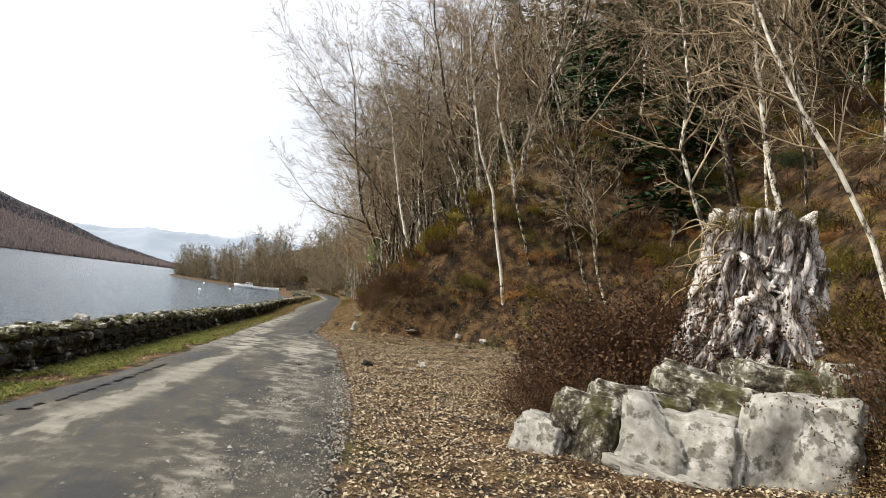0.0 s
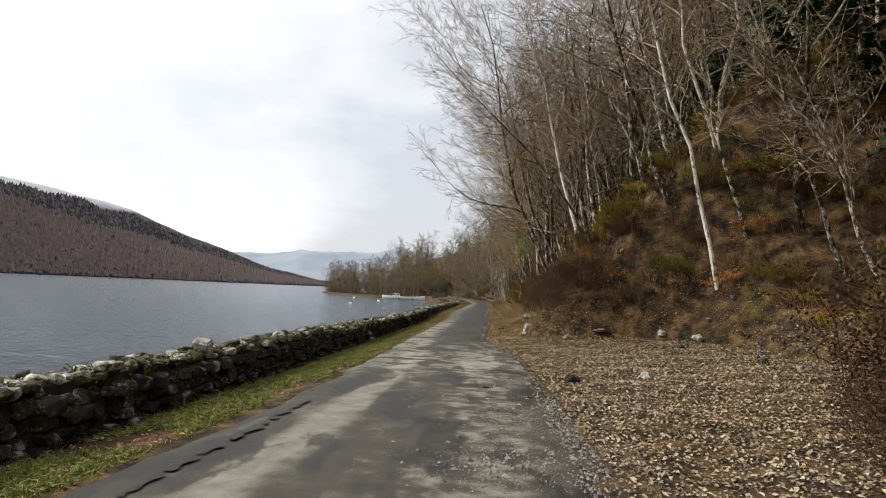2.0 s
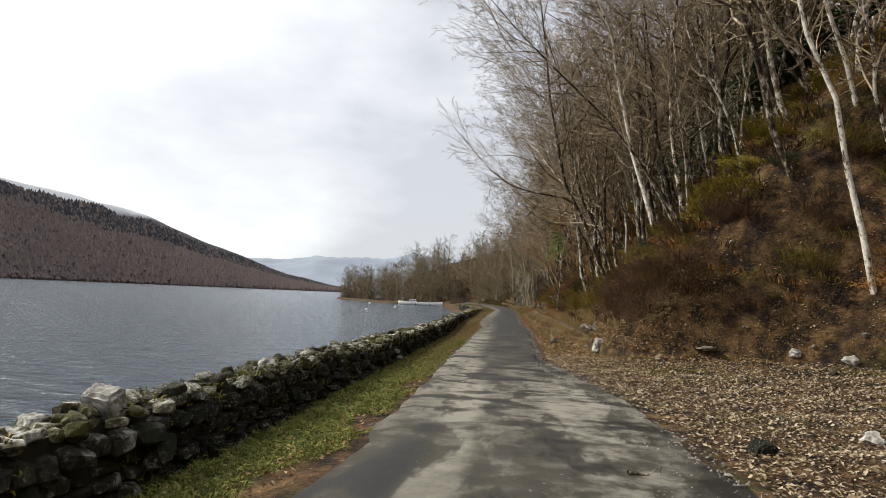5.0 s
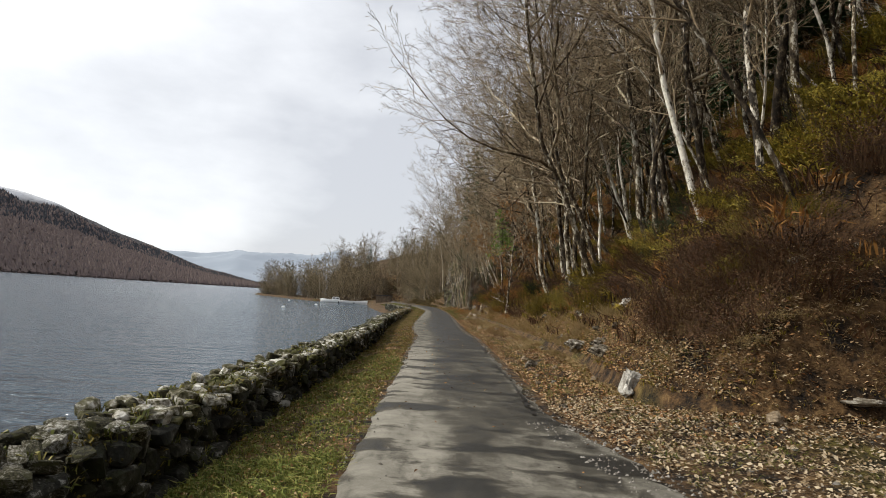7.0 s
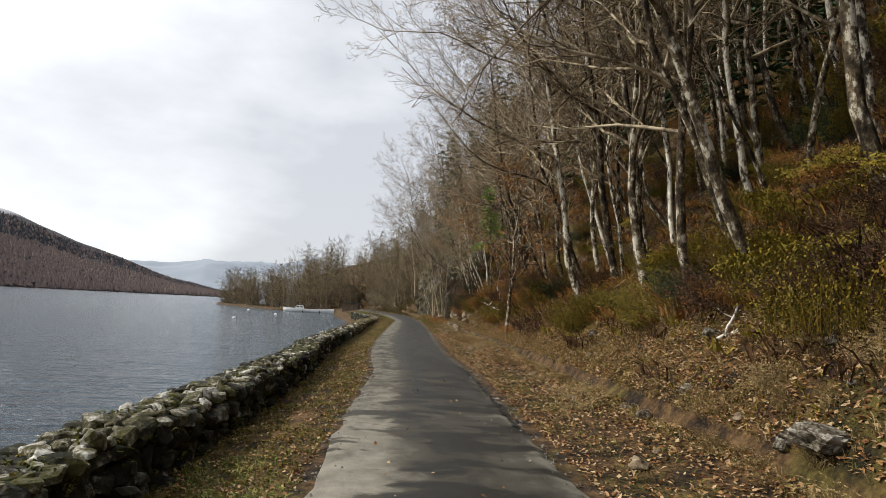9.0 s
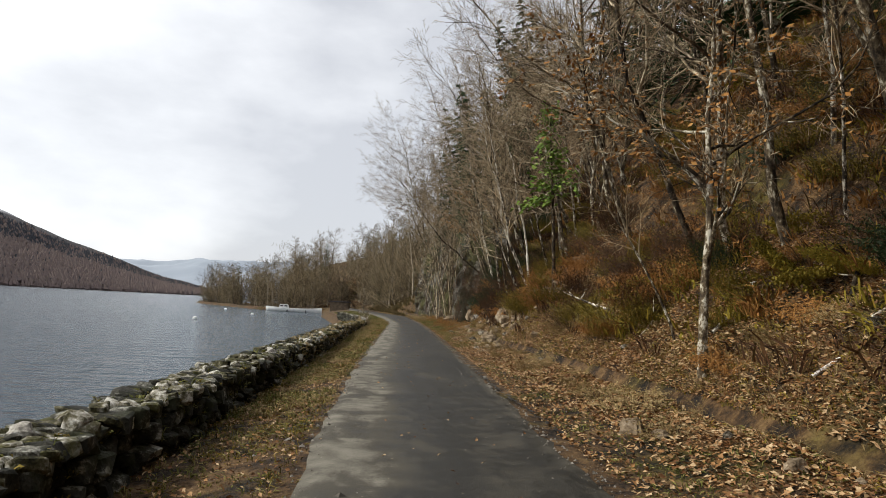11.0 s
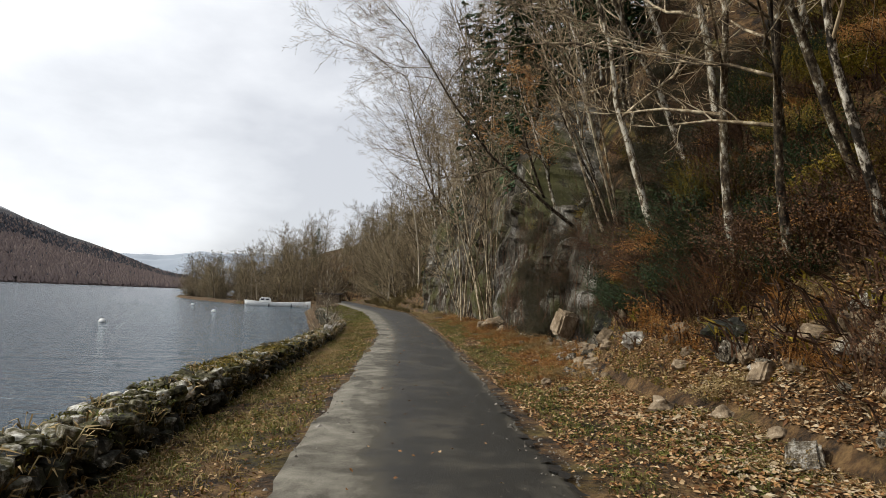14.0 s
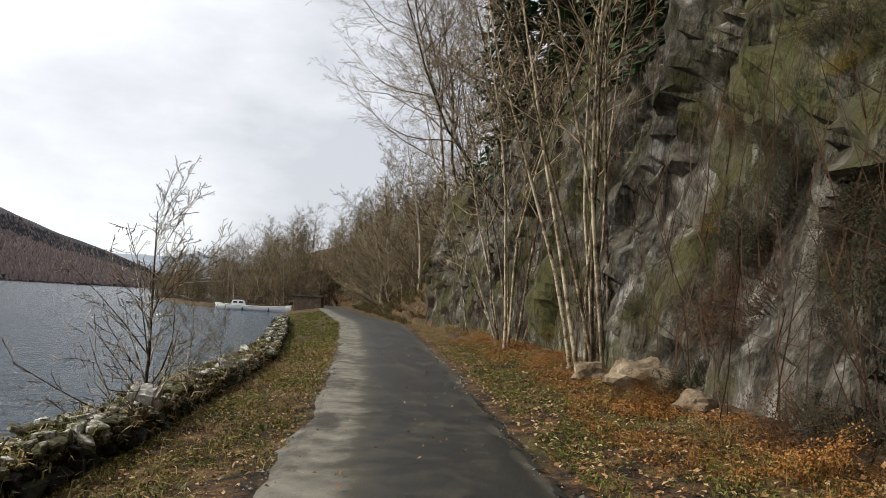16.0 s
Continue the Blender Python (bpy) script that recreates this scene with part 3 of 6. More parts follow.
SAPLING_SPEC = dict(levels=4, segs=[6, 3, 2, 1], sides=[6, 4, 3, 3], wander=[0.05, 0.10, 0.16, 0.2], lift=[0.02, 0.08, 0.05, 0.0], kids=[34, 8, 4], ratio=[0.50, 0.38, 0.4], angle=[(35, 68), (25, 50), (25, 60)], taper=0.55, thin=0.9, rmax=[0.022, 0.010, 0.006])
SAPLING_SPEC["from"] = [0.08, 0.15, 0.1]


def tree(name, seed, h, r, spec, bark, label, lean=(0, 0), pull=(0, 0, 0), stems=1, twig=None, limb=None, leaves=0):
    """A bare tree as one thing: trunks, limbs and twigs, standing at the origin."""
    rng = random.Random(seed)
    spec = dict(spec, pull=Vector(pull))
    root = empty(name)
    rest = ([], []), ([], [])
    for s in range(stems):
        trunk = ([], [])
        a = rng.uniform(0, 6.28)
        off = Vector((math.cos(a), math.sin(a), 0)) * (0.0 if stems == 1 else rng.uniform(0.12, 0.4))
        d = Vector((lean[0] + off.x * 0.35 + rng.gauss(0, 0.03), lean[1] + off.y * 0.35 + rng.gauss(0, 0.03), 1)).normalized()
        grow(rng, (trunk, *rest), off - d * 0.35, d, h * rng.uniform(0.85, 1.1), r * rng.uniform(0.8, 1.1), 0, spec)
        part("trunk", mesh_from("trunk", *trunk, bark, True), root)
    part("crown", mesh_from("crown", *rest[0], limb or bark, True), root)
    tagged(part("twig_mass", mesh_from("twig_mass", *rest[1], twig or TWIG), root, "fine leafless twigs"), kind="stuff")
    if leaves:
        tips = [rest[1][0][k] for k in range(0, len(rest[1][0]), 3)]
        v, f = [], []
        for _ in range(leaves):
            c = rng.choice(tips)
            d = Vector((rng.gauss(0, 1), rng.gauss(0, 1), rng.gauss(-0.6, 0.6))).normalized() * rng.uniform(0.06, 0.11)
            s = d.orthogonal().normalized() * 0.03
            i = len(v)
            v += [c, c + d * 0.5 - s, c + d, c + d * 0.5 + s]
            f.append((i, i + 1, i + 2, i + 3))
        tagged(part("leaf_mass", mesh_from("leaf_mass", v, f, BRACKEN), root, "clinging rust-coloured dead leaves"), kind="stuff")
    return tagged(root, label, "tree")


NEEDLE = island_material("conifer_needles", [(0.010, 0.024, 0.011), (0.026, 0.056, 0.022), (0.048, 0.090, 0.032)])
NEEDLE_LIGHT = island_material("fresh_conifer_needles", [(0.055, 0.095, 0.016), (0.12, 0.19, 0.03), (0.20, 0.28, 0.05)])


def conifer(seed, h, width, needles, label, start=0.12, fine=1):
    rng = random.Random(seed)
    root = empty("conifer_tree")
    tv, tf, cv, cf = [], [], [], []
    tube(tv, tf, [Vector((0, 0, -0.4)), Vector((0.05, 0, h * 0.5)), Vector((0, 0.05, h))], [h * 0.011, h * 0.007, 0.01], 7)
    z = h * start
    while z < h:
        u = z / h
        for b in range(rng.randint(5, 7)):
            z += rng.uniform(-0.05, 0.06) * h * 0.1
            a, ln = rng.uniform(0, 6.28), width * (1 - u) ** 0.85 * rng.uniform(0.7, 1.15) + 0.15
            out = Vector((math.cos(a), math.sin(a), rng.uniform(-0.45, 0.15)))
            side = Vector((-out.y, out.x, 0)).normalized()
            n = max(3, int(ln / 0.28)) * fine
            for k in range(n):
                t = (k + 0.6) / n
                c = Vector((0, 0, z)) + out * ln * t + Vector((0, 0, -0.10 * ln * t * t))
                if fine > 1:
                    c = c + Vector((rng.gauss(0, 0.16), rng.gauss(0, 0.16), rng.gauss(0, 0.14)))
                for s in (-1, 1):
                    w = (0.16 + 0.42 * (1 - t)) * rng.uniform(0.6, 1.2) * min(1, ln) / (0.4 + 0.6 * fine)
                    tip = c + side * s * w + out * (0.24 if fine == 1 else 0.13) * rng.uniform(0.6, 1.2) + Vector((0, 0, rng.uniform(-0.16, 0.04)))
                    i = len(cv)
                    cv += [c - out * (0.08 if fine == 1 else 0.03), c + out * (0.16 if fine == 1 else 0.06) + Vector((0, 0, 0.03)), tip, c + side * s * w * 0.5 - out * 0.05 - Vector((0, 0, 0.06))]
                    cf += [(i, i + 3, i + 2), (i, i + 2, i + 1)]
        z += h * 0.03 + 0.12
    part("trunk", mesh_from("trunk", tv, tf, BARK, True), root)
    part("crown", mesh_from("crown", cv, cf, needles), root)
    return tagged(root, label, "tree")


def blades(rng, n, spread, h, w, droop, verts, faces, cone=0.6, leaf=False):
    """n curved blades or stems that rise from a round patch."""
    for _ in range(n):
        a, rad = rng.uniform(0, 6.28), spread * math.sqrt(rng.random())
        p = Vector((math.cos(a) * rad, math.sin(a) * rad, -0.05))
        b = a + rng.gauss(0, 0.9)
        d = Vector((math.cos(b) * cone * rng.random(), math.sin(b) * cone * rng.random(), 1)).normalized()
        ln = h * rng.uniform(0.45, 1.1)
        side = Vector((-d.y, d.x, rng.gauss(0, 0.4))).normalized() if abs(d.z) < 0.999 else Vector((1, 0, 0))
        q = p + d * ln * 0.55
        e = q + (d + Vector((math.cos(b) * droop, math.sin(b) * droop, -droop * rng.uniform(0.3, 1.2)))).normalized() * ln * 0.5
        i = len(verts)
        ww = w * rng.uniform(0.6, 1.4) * (0.35 if leaf else 1)
        verts += [p - side * ww * 0.5, p + side * ww * 0.5, q + side * ww * 0.6, q - side * ww * 0.6, e]
        faces += [(i, i + 1, i + 2, i + 3), (i + 3, i + 2, i + 4)]
        if leaf:
            for _ in range(13):
                c = p.lerp(q, rng.uniform(0.35, 1.0)) if rng.random() < 0.5 else q.lerp(e, rng.random())
                l_ = Vector((rng.gauss(0, 1), rng.gauss(0, 1), rng.gauss(0.2, 0.7))).normalized()
                m_ = l_.orthogonal().normalized() * w * 0.75
                i = len(verts)
                verts += [c - m_ * 0.4, c + l_ * w * 1.1 - m_, c + l_ * w * 2.3, c + l_ * w * 1.1 + m_]
                faces += [(i, i + 1, i + 2, i + 3)]


HEATHER_STEM = island_material("heather_stems", [(0.018, 0.010, 0.006), (0.050, 0.024, 0.012), (0.10, 0.048, 0.022)])
HEATHER_LEAF = island_material("dead_heather", [(0.014, 0.008, 0.005), (0.044, 0.021, 0.010), (0.095, 0.042, 0.017), (0.080, 0.056, 0.020)])
GORSE = island_material("olive_gorse", [(0.020, 0.018, 0.003), (0.075, 0.064, 0.008), (0.19, 0.135, 0.012), (0.13, 0.080, 0.010)])
BRACKEN = island_material("dead_bracken", [(0.11, 0.045, 0.012), (0.26, 0.115, 0.026), (0.36, 0.19, 0.058)])
STRAW_SCRUB = island_material("olive_brown_scrub", [(0.045, 0.034, 0.012), (0.11, 0.082, 0.028), (0.19, 0.145, 0.055)])
MOSS = island_material("golden_moss", [(0.060, 0.048, 0.006), (0.150, 0.120, 0.012), (0.26, 0.195, 0.020), (0.20, 0.115, 0.016)])
# ivy leaf colours kept extra dark, standing in for tree shade on the cliff
IVY = island_material("dull_ivy_leaves", [(0.008, 0.007, 0.004), (0.020, 0.017, 0.008), (0.044, 0.038, 0.014), (0.034, 0.024, 0.011)])
EVERGREEN = island_material("evergreen_leaves", [(0.008, 0.013, 0.005), (0.018, 0.032, 0.010), (0.036, 0.058, 0.016)])
GRASS = island_material("verge_grass", [(0.030, 0.038, 0.007), (0.080, 0.088, 0.015), (0.14, 0.135, 0.028), (0.26, 0.21, 0.075)])
GREEN_GRASS = island_material("fresh_verge_grass", [(0.040, 0.056, 0.010), (0.100, 0.125, 0.020), (0.175, 0.185, 0.036), (0.28, 0.24, 0.080)])
STRAW = island_material("dry_grass", [(0.14, 0.090, 0.035), (0.25, 0.175, 0.075), (0.34, 0.26, 0.13)])
LEAVES = island_material("fallen_leaves", [(0.060, 0.026, 0.011), (0.16, 0.072, 0.026), (0.29, 0.150, 0.055), (0.46, 0.33, 0.19), (0.20, 0.10, 0.038)], rough=0.7)
PALE_LEAVES = island_material("pale_fallen_leaves", [(0.10, 0.066, 0.036), (0.24, 0.168, 0.092), (0.43, 0.345, 0.235), (0.30, 0.24, 0.165)], rough=0.7)


def bush(name, seed, n, spread, h, w, droop, stem, leaf, label, cone=1.1, share=0.22):
    rng = random.Random(seed)
    root = empty(name)
    v, f = [], []
    blades(rng, int(n * share), spread * 0.6, h, w * 0.32, droop, v, f, cone)
    tagged(part("stalk_tuft", mesh_from("stalk_tuft", v, f, stem), root), kind="stuff")
    v, f = [], []
    blades(rng, int(n * (1 - share)), spread, h * 0.92, w, droop, v, f, cone, leaf=True)
    tagged(part("foliage", mesh_from("foliage", v, f, leaf), root), kind="stuff")
    return tagged(root, label, "bush")


def rock_mesh(name, seed, mat, cuts=2, rough_=0.25, flat=0.7):
    """An angular boulder of about one metre, standing on its base."""
    rng = random.Random(seed)
    bm = bmesh.new()
    bmesh.ops.create_icosphere(bm, subdivisions=cuts, radius=0.5)
    planes = [(Vector((rng.gauss(0, 1), rng.gauss(0, 1), rng.gauss(0, 1))).normalized(), rng.uniform(0.28, 0.42)) for _ in range(9)]
    for v in bm.verts:
        for nrm, dist in planes:
            over = v.co.dot(nrm) - dist
            if over > 0:
                v.co -= nrm * over * 0.93
        v.co += v.co.normalized() * rough_ * 0.3 * noise.noise(v.co * 3.1 + Vector((seed, 0, 0)))
        v.co.z *= flat
    me = bpy.data.meshes.new(name)
    bm.to_mesh(me)
    bm.free()
    me.materials.append(mat)
    return me


def set_at(x, y, sink=0.0):
    return Vector((x, y, height(x, y) - sink))


def placed(ob, x, y, turn=0.0, size=1.0, tilt=(0.0, 0.0), sink=0.0, z=None):
    """A copy of a model at a place on the ground."""
    p = Vector((x, y, z)) if z is not None else set_at(x, y, sink)
    m = Matrix.LocRotScale(p, Euler((tilt[0], tilt[1], turn)), (size,) * 3)
    c = copy_thing(ob, m)
    c.scale = (size,) * 3
    return c


def discard(ob):
    for o in [*ob.children_recursive, ob]:
        bpy.data.objects.remove(o)

# ---------- the cliff ----------
def cliff_x(y, z):
    """The face of the cliff."""
    ends = max(0.0, min(1.0, (y - 35.5) / 3, (84.1 - y) / 7))
    q = Vector((y * 0.45, z * 0.35, 4.0))
    wy, wz = y + 0.9 * noise.noise(q * 1.3), z + 0.9 * noise.noise(q * 1.3 + Vector((7, 0, 0))) + 0.25 * y
    block = 0.8 * noise.noise(q * 0.8) + 0.24 * noise.cell(Vector((wy * 0.8, wz * 0.22, 1.0))) + 0.16 * noise.cell(Vector((wy * 1.9, wz * 0.6, 5.0))) + 0.08 * noise.cell(Vector((wy * 4.0, wz * 1.6, 8.0))) + noise.noise(Vector((wy * 3.2, wz * 1.1, 2.0))) * 0.16 + noise.noise(q * 9.0) * 0.07
    up = max(z, 0.0)
    return float(bank_foot(y)) + 0.10 * up + 0.010 * up * up + (1 - ends) * 2.6 - block * min(1, 0.25 + up / 2)


def cliff_sheet():
    ys, us = list(np.arange(35.5, 84.1, 0.2)), np.linspace(0, 1, 60)
    verts, faces = [], []
    for y in ys:
        top = float(bank_top(y)) * 0.93
        for u in us:
            z = -0.5 + u * (top + 0.5)
            verts.append((cliff_x(y, z), y + 0.3 * noise.noise(Vector((y * 1.5, z * 1.2, 4.0))), z))
        verts.append((float(bank_foot(y)) + 2.2 + top * 0.35, y, top * 0.96))
    n = len(us) + 1
    for j in range(len(ys) - 1):
        for i in range(n - 1):
            a = j * n + i
            faces.append((a, a + n, a + n + 1, a + 1))
    return tagged(new("cliff", mesh_from("cliff", verts, faces, CLIFF)), "weathered grey rock cliff with mossy ledges", "cliff", kind="structure")


cliff = cliff_sheet()


def cliff_stems():
    """Thin bare stems and hanging roots in front of the rock."""
    rng = random.Random(17)
    for name, mat, count, label in (("dark_stems", HEATHER_STEM, 300, "thin dark stems and hanging roots on the rock face"),):
        v, f = [], []
        for _ in range(count):
            y = rng.uniform(36.5, 76)
            z = rng.uniform(-0.1, 0.72) * float(bank_top(y)) * rng.random() ** 0.6
            ln = rng.uniform(0.8, 3.6)
            p = Vector((cliff_x(y, z) - rng.uniform(0.05, 0.35), y, z))
            d = Vector((rng.gauss(0.05, 0.10), rng.gauss(0, 0.18), 1)).normalized()
            pts = [p]
            for k in range(5):
                d = (d + Vector((rng.gauss(0, 0.10), rng.gauss(0, 0.16), 0.02))).normalized()
                pts.append(pts[-1] + d * ln / 5)
            r = rng.uniform(0.005, 0.013)
            tube(v, f, pts, [r * (1 - 0.15 * k) for k in range(6)], 3)
            for _ in range(3):
                k = rng.randrange(1, 5)
                e = Vector((rng.gauss(-0.2, 0.4), rng.gauss(0, 0.6), rng.uniform(0.2, 1.0))).normalized() * ln * 0.22
                tube(v, f, [pts[k], pts[k] + e * 0.6, pts[k] + e + Vector((0, 0, 0.05))], [r * 0.6, r * 0.45, r * 0.3], 3)
        tagged(new(name, mesh_from(name, v, f, mat)), label, "stems", kind="stuff")


cliff_stems()


# ---------- the dry-stone wall ----------
def stone_shape(rng):
    """A chamfered, uneven block inside a unit cube: 24 corners, 26 faces."""
    c = rng.uniform(0.16, 0.42)
    verts, key = [], {}
    for sx in (-1, 1):
        for sy in (-1, 1):
            for sz in (-1, 1):
                jit = [rng.uniform(0.66, 1.06) for _ in range(3)]
                for axis in range(3):
                    p = [0.5 * s * jt for s, jt in zip((sx, sy, sz), jit)]
                    for k in range(3):
                        if k != axis:
                            p[k] -= 0.5 * c * (sx, sy, sz)[k] * rng.uniform(0.6, 1.4)
                    key[sx, sy, sz, axis] = len(verts)
                    verts.append(p)
    bm = bmesh.new()
    for p in verts:
        bm.verts.new(p)
    bmesh.ops.convex_hull(bm, input=bm.verts[:])
    bm.normal_update()
    bm.verts.ensure_lookup_table()
    out = [tuple(v.co) for v in bm.verts], [tuple(v.index for v in f.verts) for f in bm.faces]
    bm.free()
    return out


stone_rng = random.Random(5)
SHAPES = [stone_shape(stone_rng) for _ in range(14)]
MOSS_STONE = material("lichen_cap_stone", [(0.30, (0.012, 0.011, 0.005)), (0.44, (0.060, 0.054, 0.022)), (0.52, (0.13, 0.115, 0.075)), (0.60, (0.30, 0.28, 0.23)), (0.74, (0.66, 0.64, 0.59))], scale=5.0, fine=20, rough=0.95, bump=1.0, bump_size=0.05, per_object=0.26)
mossy(MOSS_STONE, 2.0, 0.50, 0.60, 0.8, (0.060, 0.058, 0.012))
stone_meshes = [mesh_from("stone", *s, STONE) for s in SHAPES]
cap_meshes = [mesh_from("stone", *s, MOSS_STONE) for s in SHAPES]
wall_root = tagged(empty("stone_wall", (0, 0, 0)), "low mossy dry-stone wall along the lake shore", "wall")
WALL_FROM, WALL_TO = -35.0, 84.0
wall_top = along([(-40, 0.50), (-30, 0.46), (-20, 0.40), (-10, 0.33), (0, 0.30), (8, 0.30), (20, 0.30), (28, 0.27), (35, 0.22), (40, 0.13), (47, 0.08), (58, 0.06), (84, 0.02)])


def wall_stones():
    rng = random.Random(11)
    stones = []
    for face in (0, 1):
        z0 = -0.42 if face == 0 else -1.5
        y_first = WALL_FROM
        row = 0
        z = z0
        while z < 0.30:
            hgt = rng.uniform(0.10, 0.17)
            y = y_first + rng.uniform(0, 0.3)
            while y < WALL_TO:
                ln = rng.uniform(0.11, 0.34)
                top = float(wall_top(y))
                if z + hgt * 0.5 < top - 0.05 and not (face == 1 and z < -0.7 and rng.random() < 0.3):
                    x = float(wall_line(y)) - (0.12 if face == 0 else 0.48 - 0.06 * (z < -0.6)) + rng.gauss(0, 0.045) - (z + 0.4) * 0.05 * (1 if face == 0 else -1)
                    stones.append((x, y + ln / 2, z + hgt / 2, 0.34, ln * 1.05, hgt * rng.uniform(0.8, 1.45), rng.gauss(0, 0.12), rng.gauss(0, 0.12), rng.gauss(0, 0.14), False))
                y += ln
            z += hgt
    y = WALL_FROM
    while y < WALL_TO:
        ln = rng.uniform(0.10, 0.22)
        for dx in (0.07, 0.19, 0.31, 0.44):
            if rng.random() < 0.95:
                stones.append((float(wall_line(y)) - dx + rng.gauss(0, 0.05), y + rng.gauss(0, 0.06), float(wall_top(y)) - 0.05 + rng.gauss(0, 0.03) + 0.04 * noise.noise(Vector((0, y * 0.7, 2))), rng.uniform(0.10, 0.24), ln * rng.uniform(0.8, 1.3), rng.uniform(0.05, 0.14), rng.gauss(0, 0.20), rng.gauss(0, 0.20), rng.uniform(0, 6.28), True))
        y += ln * 0.9
    return stones


def lay_wall():
    rng = random.Random(3)
    all_stones = wall_stones()
    near = [s for s in all_stones if (s[9] and (-27 < s[1] < -19 or 5 < s[1] < 10)) or (not s[9] and s[2] > -0.4 and s[0] > wall_line(s[1]) - 0.3 and -27 < s[1] < -21)][:300]
    single = set(near)
    rest = {False: ([], []), True: ([], [])}
    for s in all_stones:
        x, y, z, a, b, c, rx, ry, rz, cap = s
        m = Matrix.LocRotScale((x, y, z), Euler((rx, ry, rz)), (a, b, c))
        k = rng.randrange(len(SHAPES))
        if s in single:
            ob = new("stone", (cap_meshes if cap else stone_meshes)[k])
            ob.parent = wall_root
            ob.matrix_basis = m
        else:
            v, f = rest[cap]
            base = len(v)
            v += [tuple(m @ Vector(p)) for p in SHAPES[k][0]]
            f += [tuple(i + base for i in q) for q in SHAPES[k][1]]
    core_v, core_f = [], []
    ys = list(np.arange(WALL_FROM, WALL_TO + 0.1, 1.0))
    for y in ys:
        wl_, t_ = float(wall_line(y)), float(wall_top(y)) - 0.07
        core_v += [(wl_ - 0.06, y, -0.6), (wl_ - 0.10, y, t_), (wl_ - 0.42, y, t_), (wl_ - 0.50, y, -1.6)]
    for j in range(len(ys) - 1):
        for i in range(3):
            core_f.append((4 * j + i, 4 * j + i + 1, 4 * j + i + 5, 4 * j + i + 4))
    part("core", mesh_from("core", core_v, core_f, WALL_EARTH), wall_root, "dark earth packing between the stones")
    tagged(part("courses", mesh_from("courses", *rest[False], STONE), wall_root, "rough grey wall stones"), kind="stuff")
    tagged(part("cap_stones", mesh_from("cap_stones", *rest[True], MOSS_STONE), wall_root, "mossy loose cap stones"), kind="stuff")


WALL_EARTH = material("dark_wall_earth", [(0.3, (0.012, 0.010, 0.007)), (0.7, (0.05, 0.042, 0.028))], scale=5, rough=1.0)
lay_wall()

# ---------- trees ----------
WOODS = "bare woodland on the hillside"
birches = [tree("birch_tree", 20 + k, 9.5 + 0.8 * k, 0.068 + 0.006 * k, BIRCH_SPEC, BIRCH, "slender leafless birch with pale flaking bark on the bank", lean=(-0.16 + 0.03 * k, 0.02), pull=(-0.12, 0, 0.02), limb=TWIG) for k in range(5)]
bares = [tree("bare_tree", 40 + k, 9.0 + 0.9 * k, 0.078 + 0.008 * k, BARE_SPEC, BARK, "leafless grey-brown broadleaf tree with spreading limbs", lean=(-0.20 + 0.03 * k, 0.0), pull=(-0.30, 0, 0.05), limb=LIMB) for k in range(4)]
reaches = [tree("overhanging_tree", 50 + k, 9.5 + 0.9 * k, 0.088, REACH_SPEC, BARK, "leafless tree whose long limbs reach over the road", lean=(-0.22, 0.0), pull=(-0.38, -0.05, 0.08), limb=LIMB) for k in range(3)]
rusty = [tree("beech_tree", 56 + k, 6.8 + k, 0.075, REACH_SPEC, BARK, "slim tree holding rust-coloured dead leaves", lean=(-0.10, 0.0), pull=(-0.45, -0.05, 0.05), limb=BARK, leaves=3200) for k in range(2)]
poles = [tree("pole_tree", 60 + k, 8.5 + k, 0.05, BIRCH_SPEC, (BARK, BIRCH, BARK)[k], "thin straight leafless tree trunk in the hillside wood", lean=(-0.08, 0.0), pull=(-0.08, 0, 0.03), limb=TWIG) for k in range(3)]
clumps = [tree("stem_clump", 70 + k, 9.5, 0.045, CLUMP_SPEC, LIMB, "clump of tall thin grey stems at the cliff foot", lean=(-0.16, 0.0), pull=(-0.10, 0, 0.03), stems=5, limb=TWIG) for k in range(2)]
conifers = [conifer(80 + k, 11 + 2.0 * k, 2.2 + 0.2 * k, NEEDLE, "dark green conifer high on the wooded slope") for k in range(3)]
green_fir = conifer(90, 8.8, 2.3, NEEDLE_LIGHT, "bright green young conifer among bare trees", 0.58, 3)
far_trees = [tree("woodland_tree", 100 + k, 8.0 + 1.1 * k, 0.14, FAR_SPEC, FAR_BARK, "brown leafless tree on the wooded headland", twig=WOOD_FAR, limb=WOOD_FAR) for k in range(4)]
sapling = tree("sapling", 120, 2.5, 0.024, SAPLING_SPEC, BARK, "small leafless sapling rooted beside the shore wall", pull=(0, 0, 0.02))
MODELS = [*birches, *bares, *reaches, *rusty, *poles, *clumps, *conifers, green_fir, *far_trees, sapling]

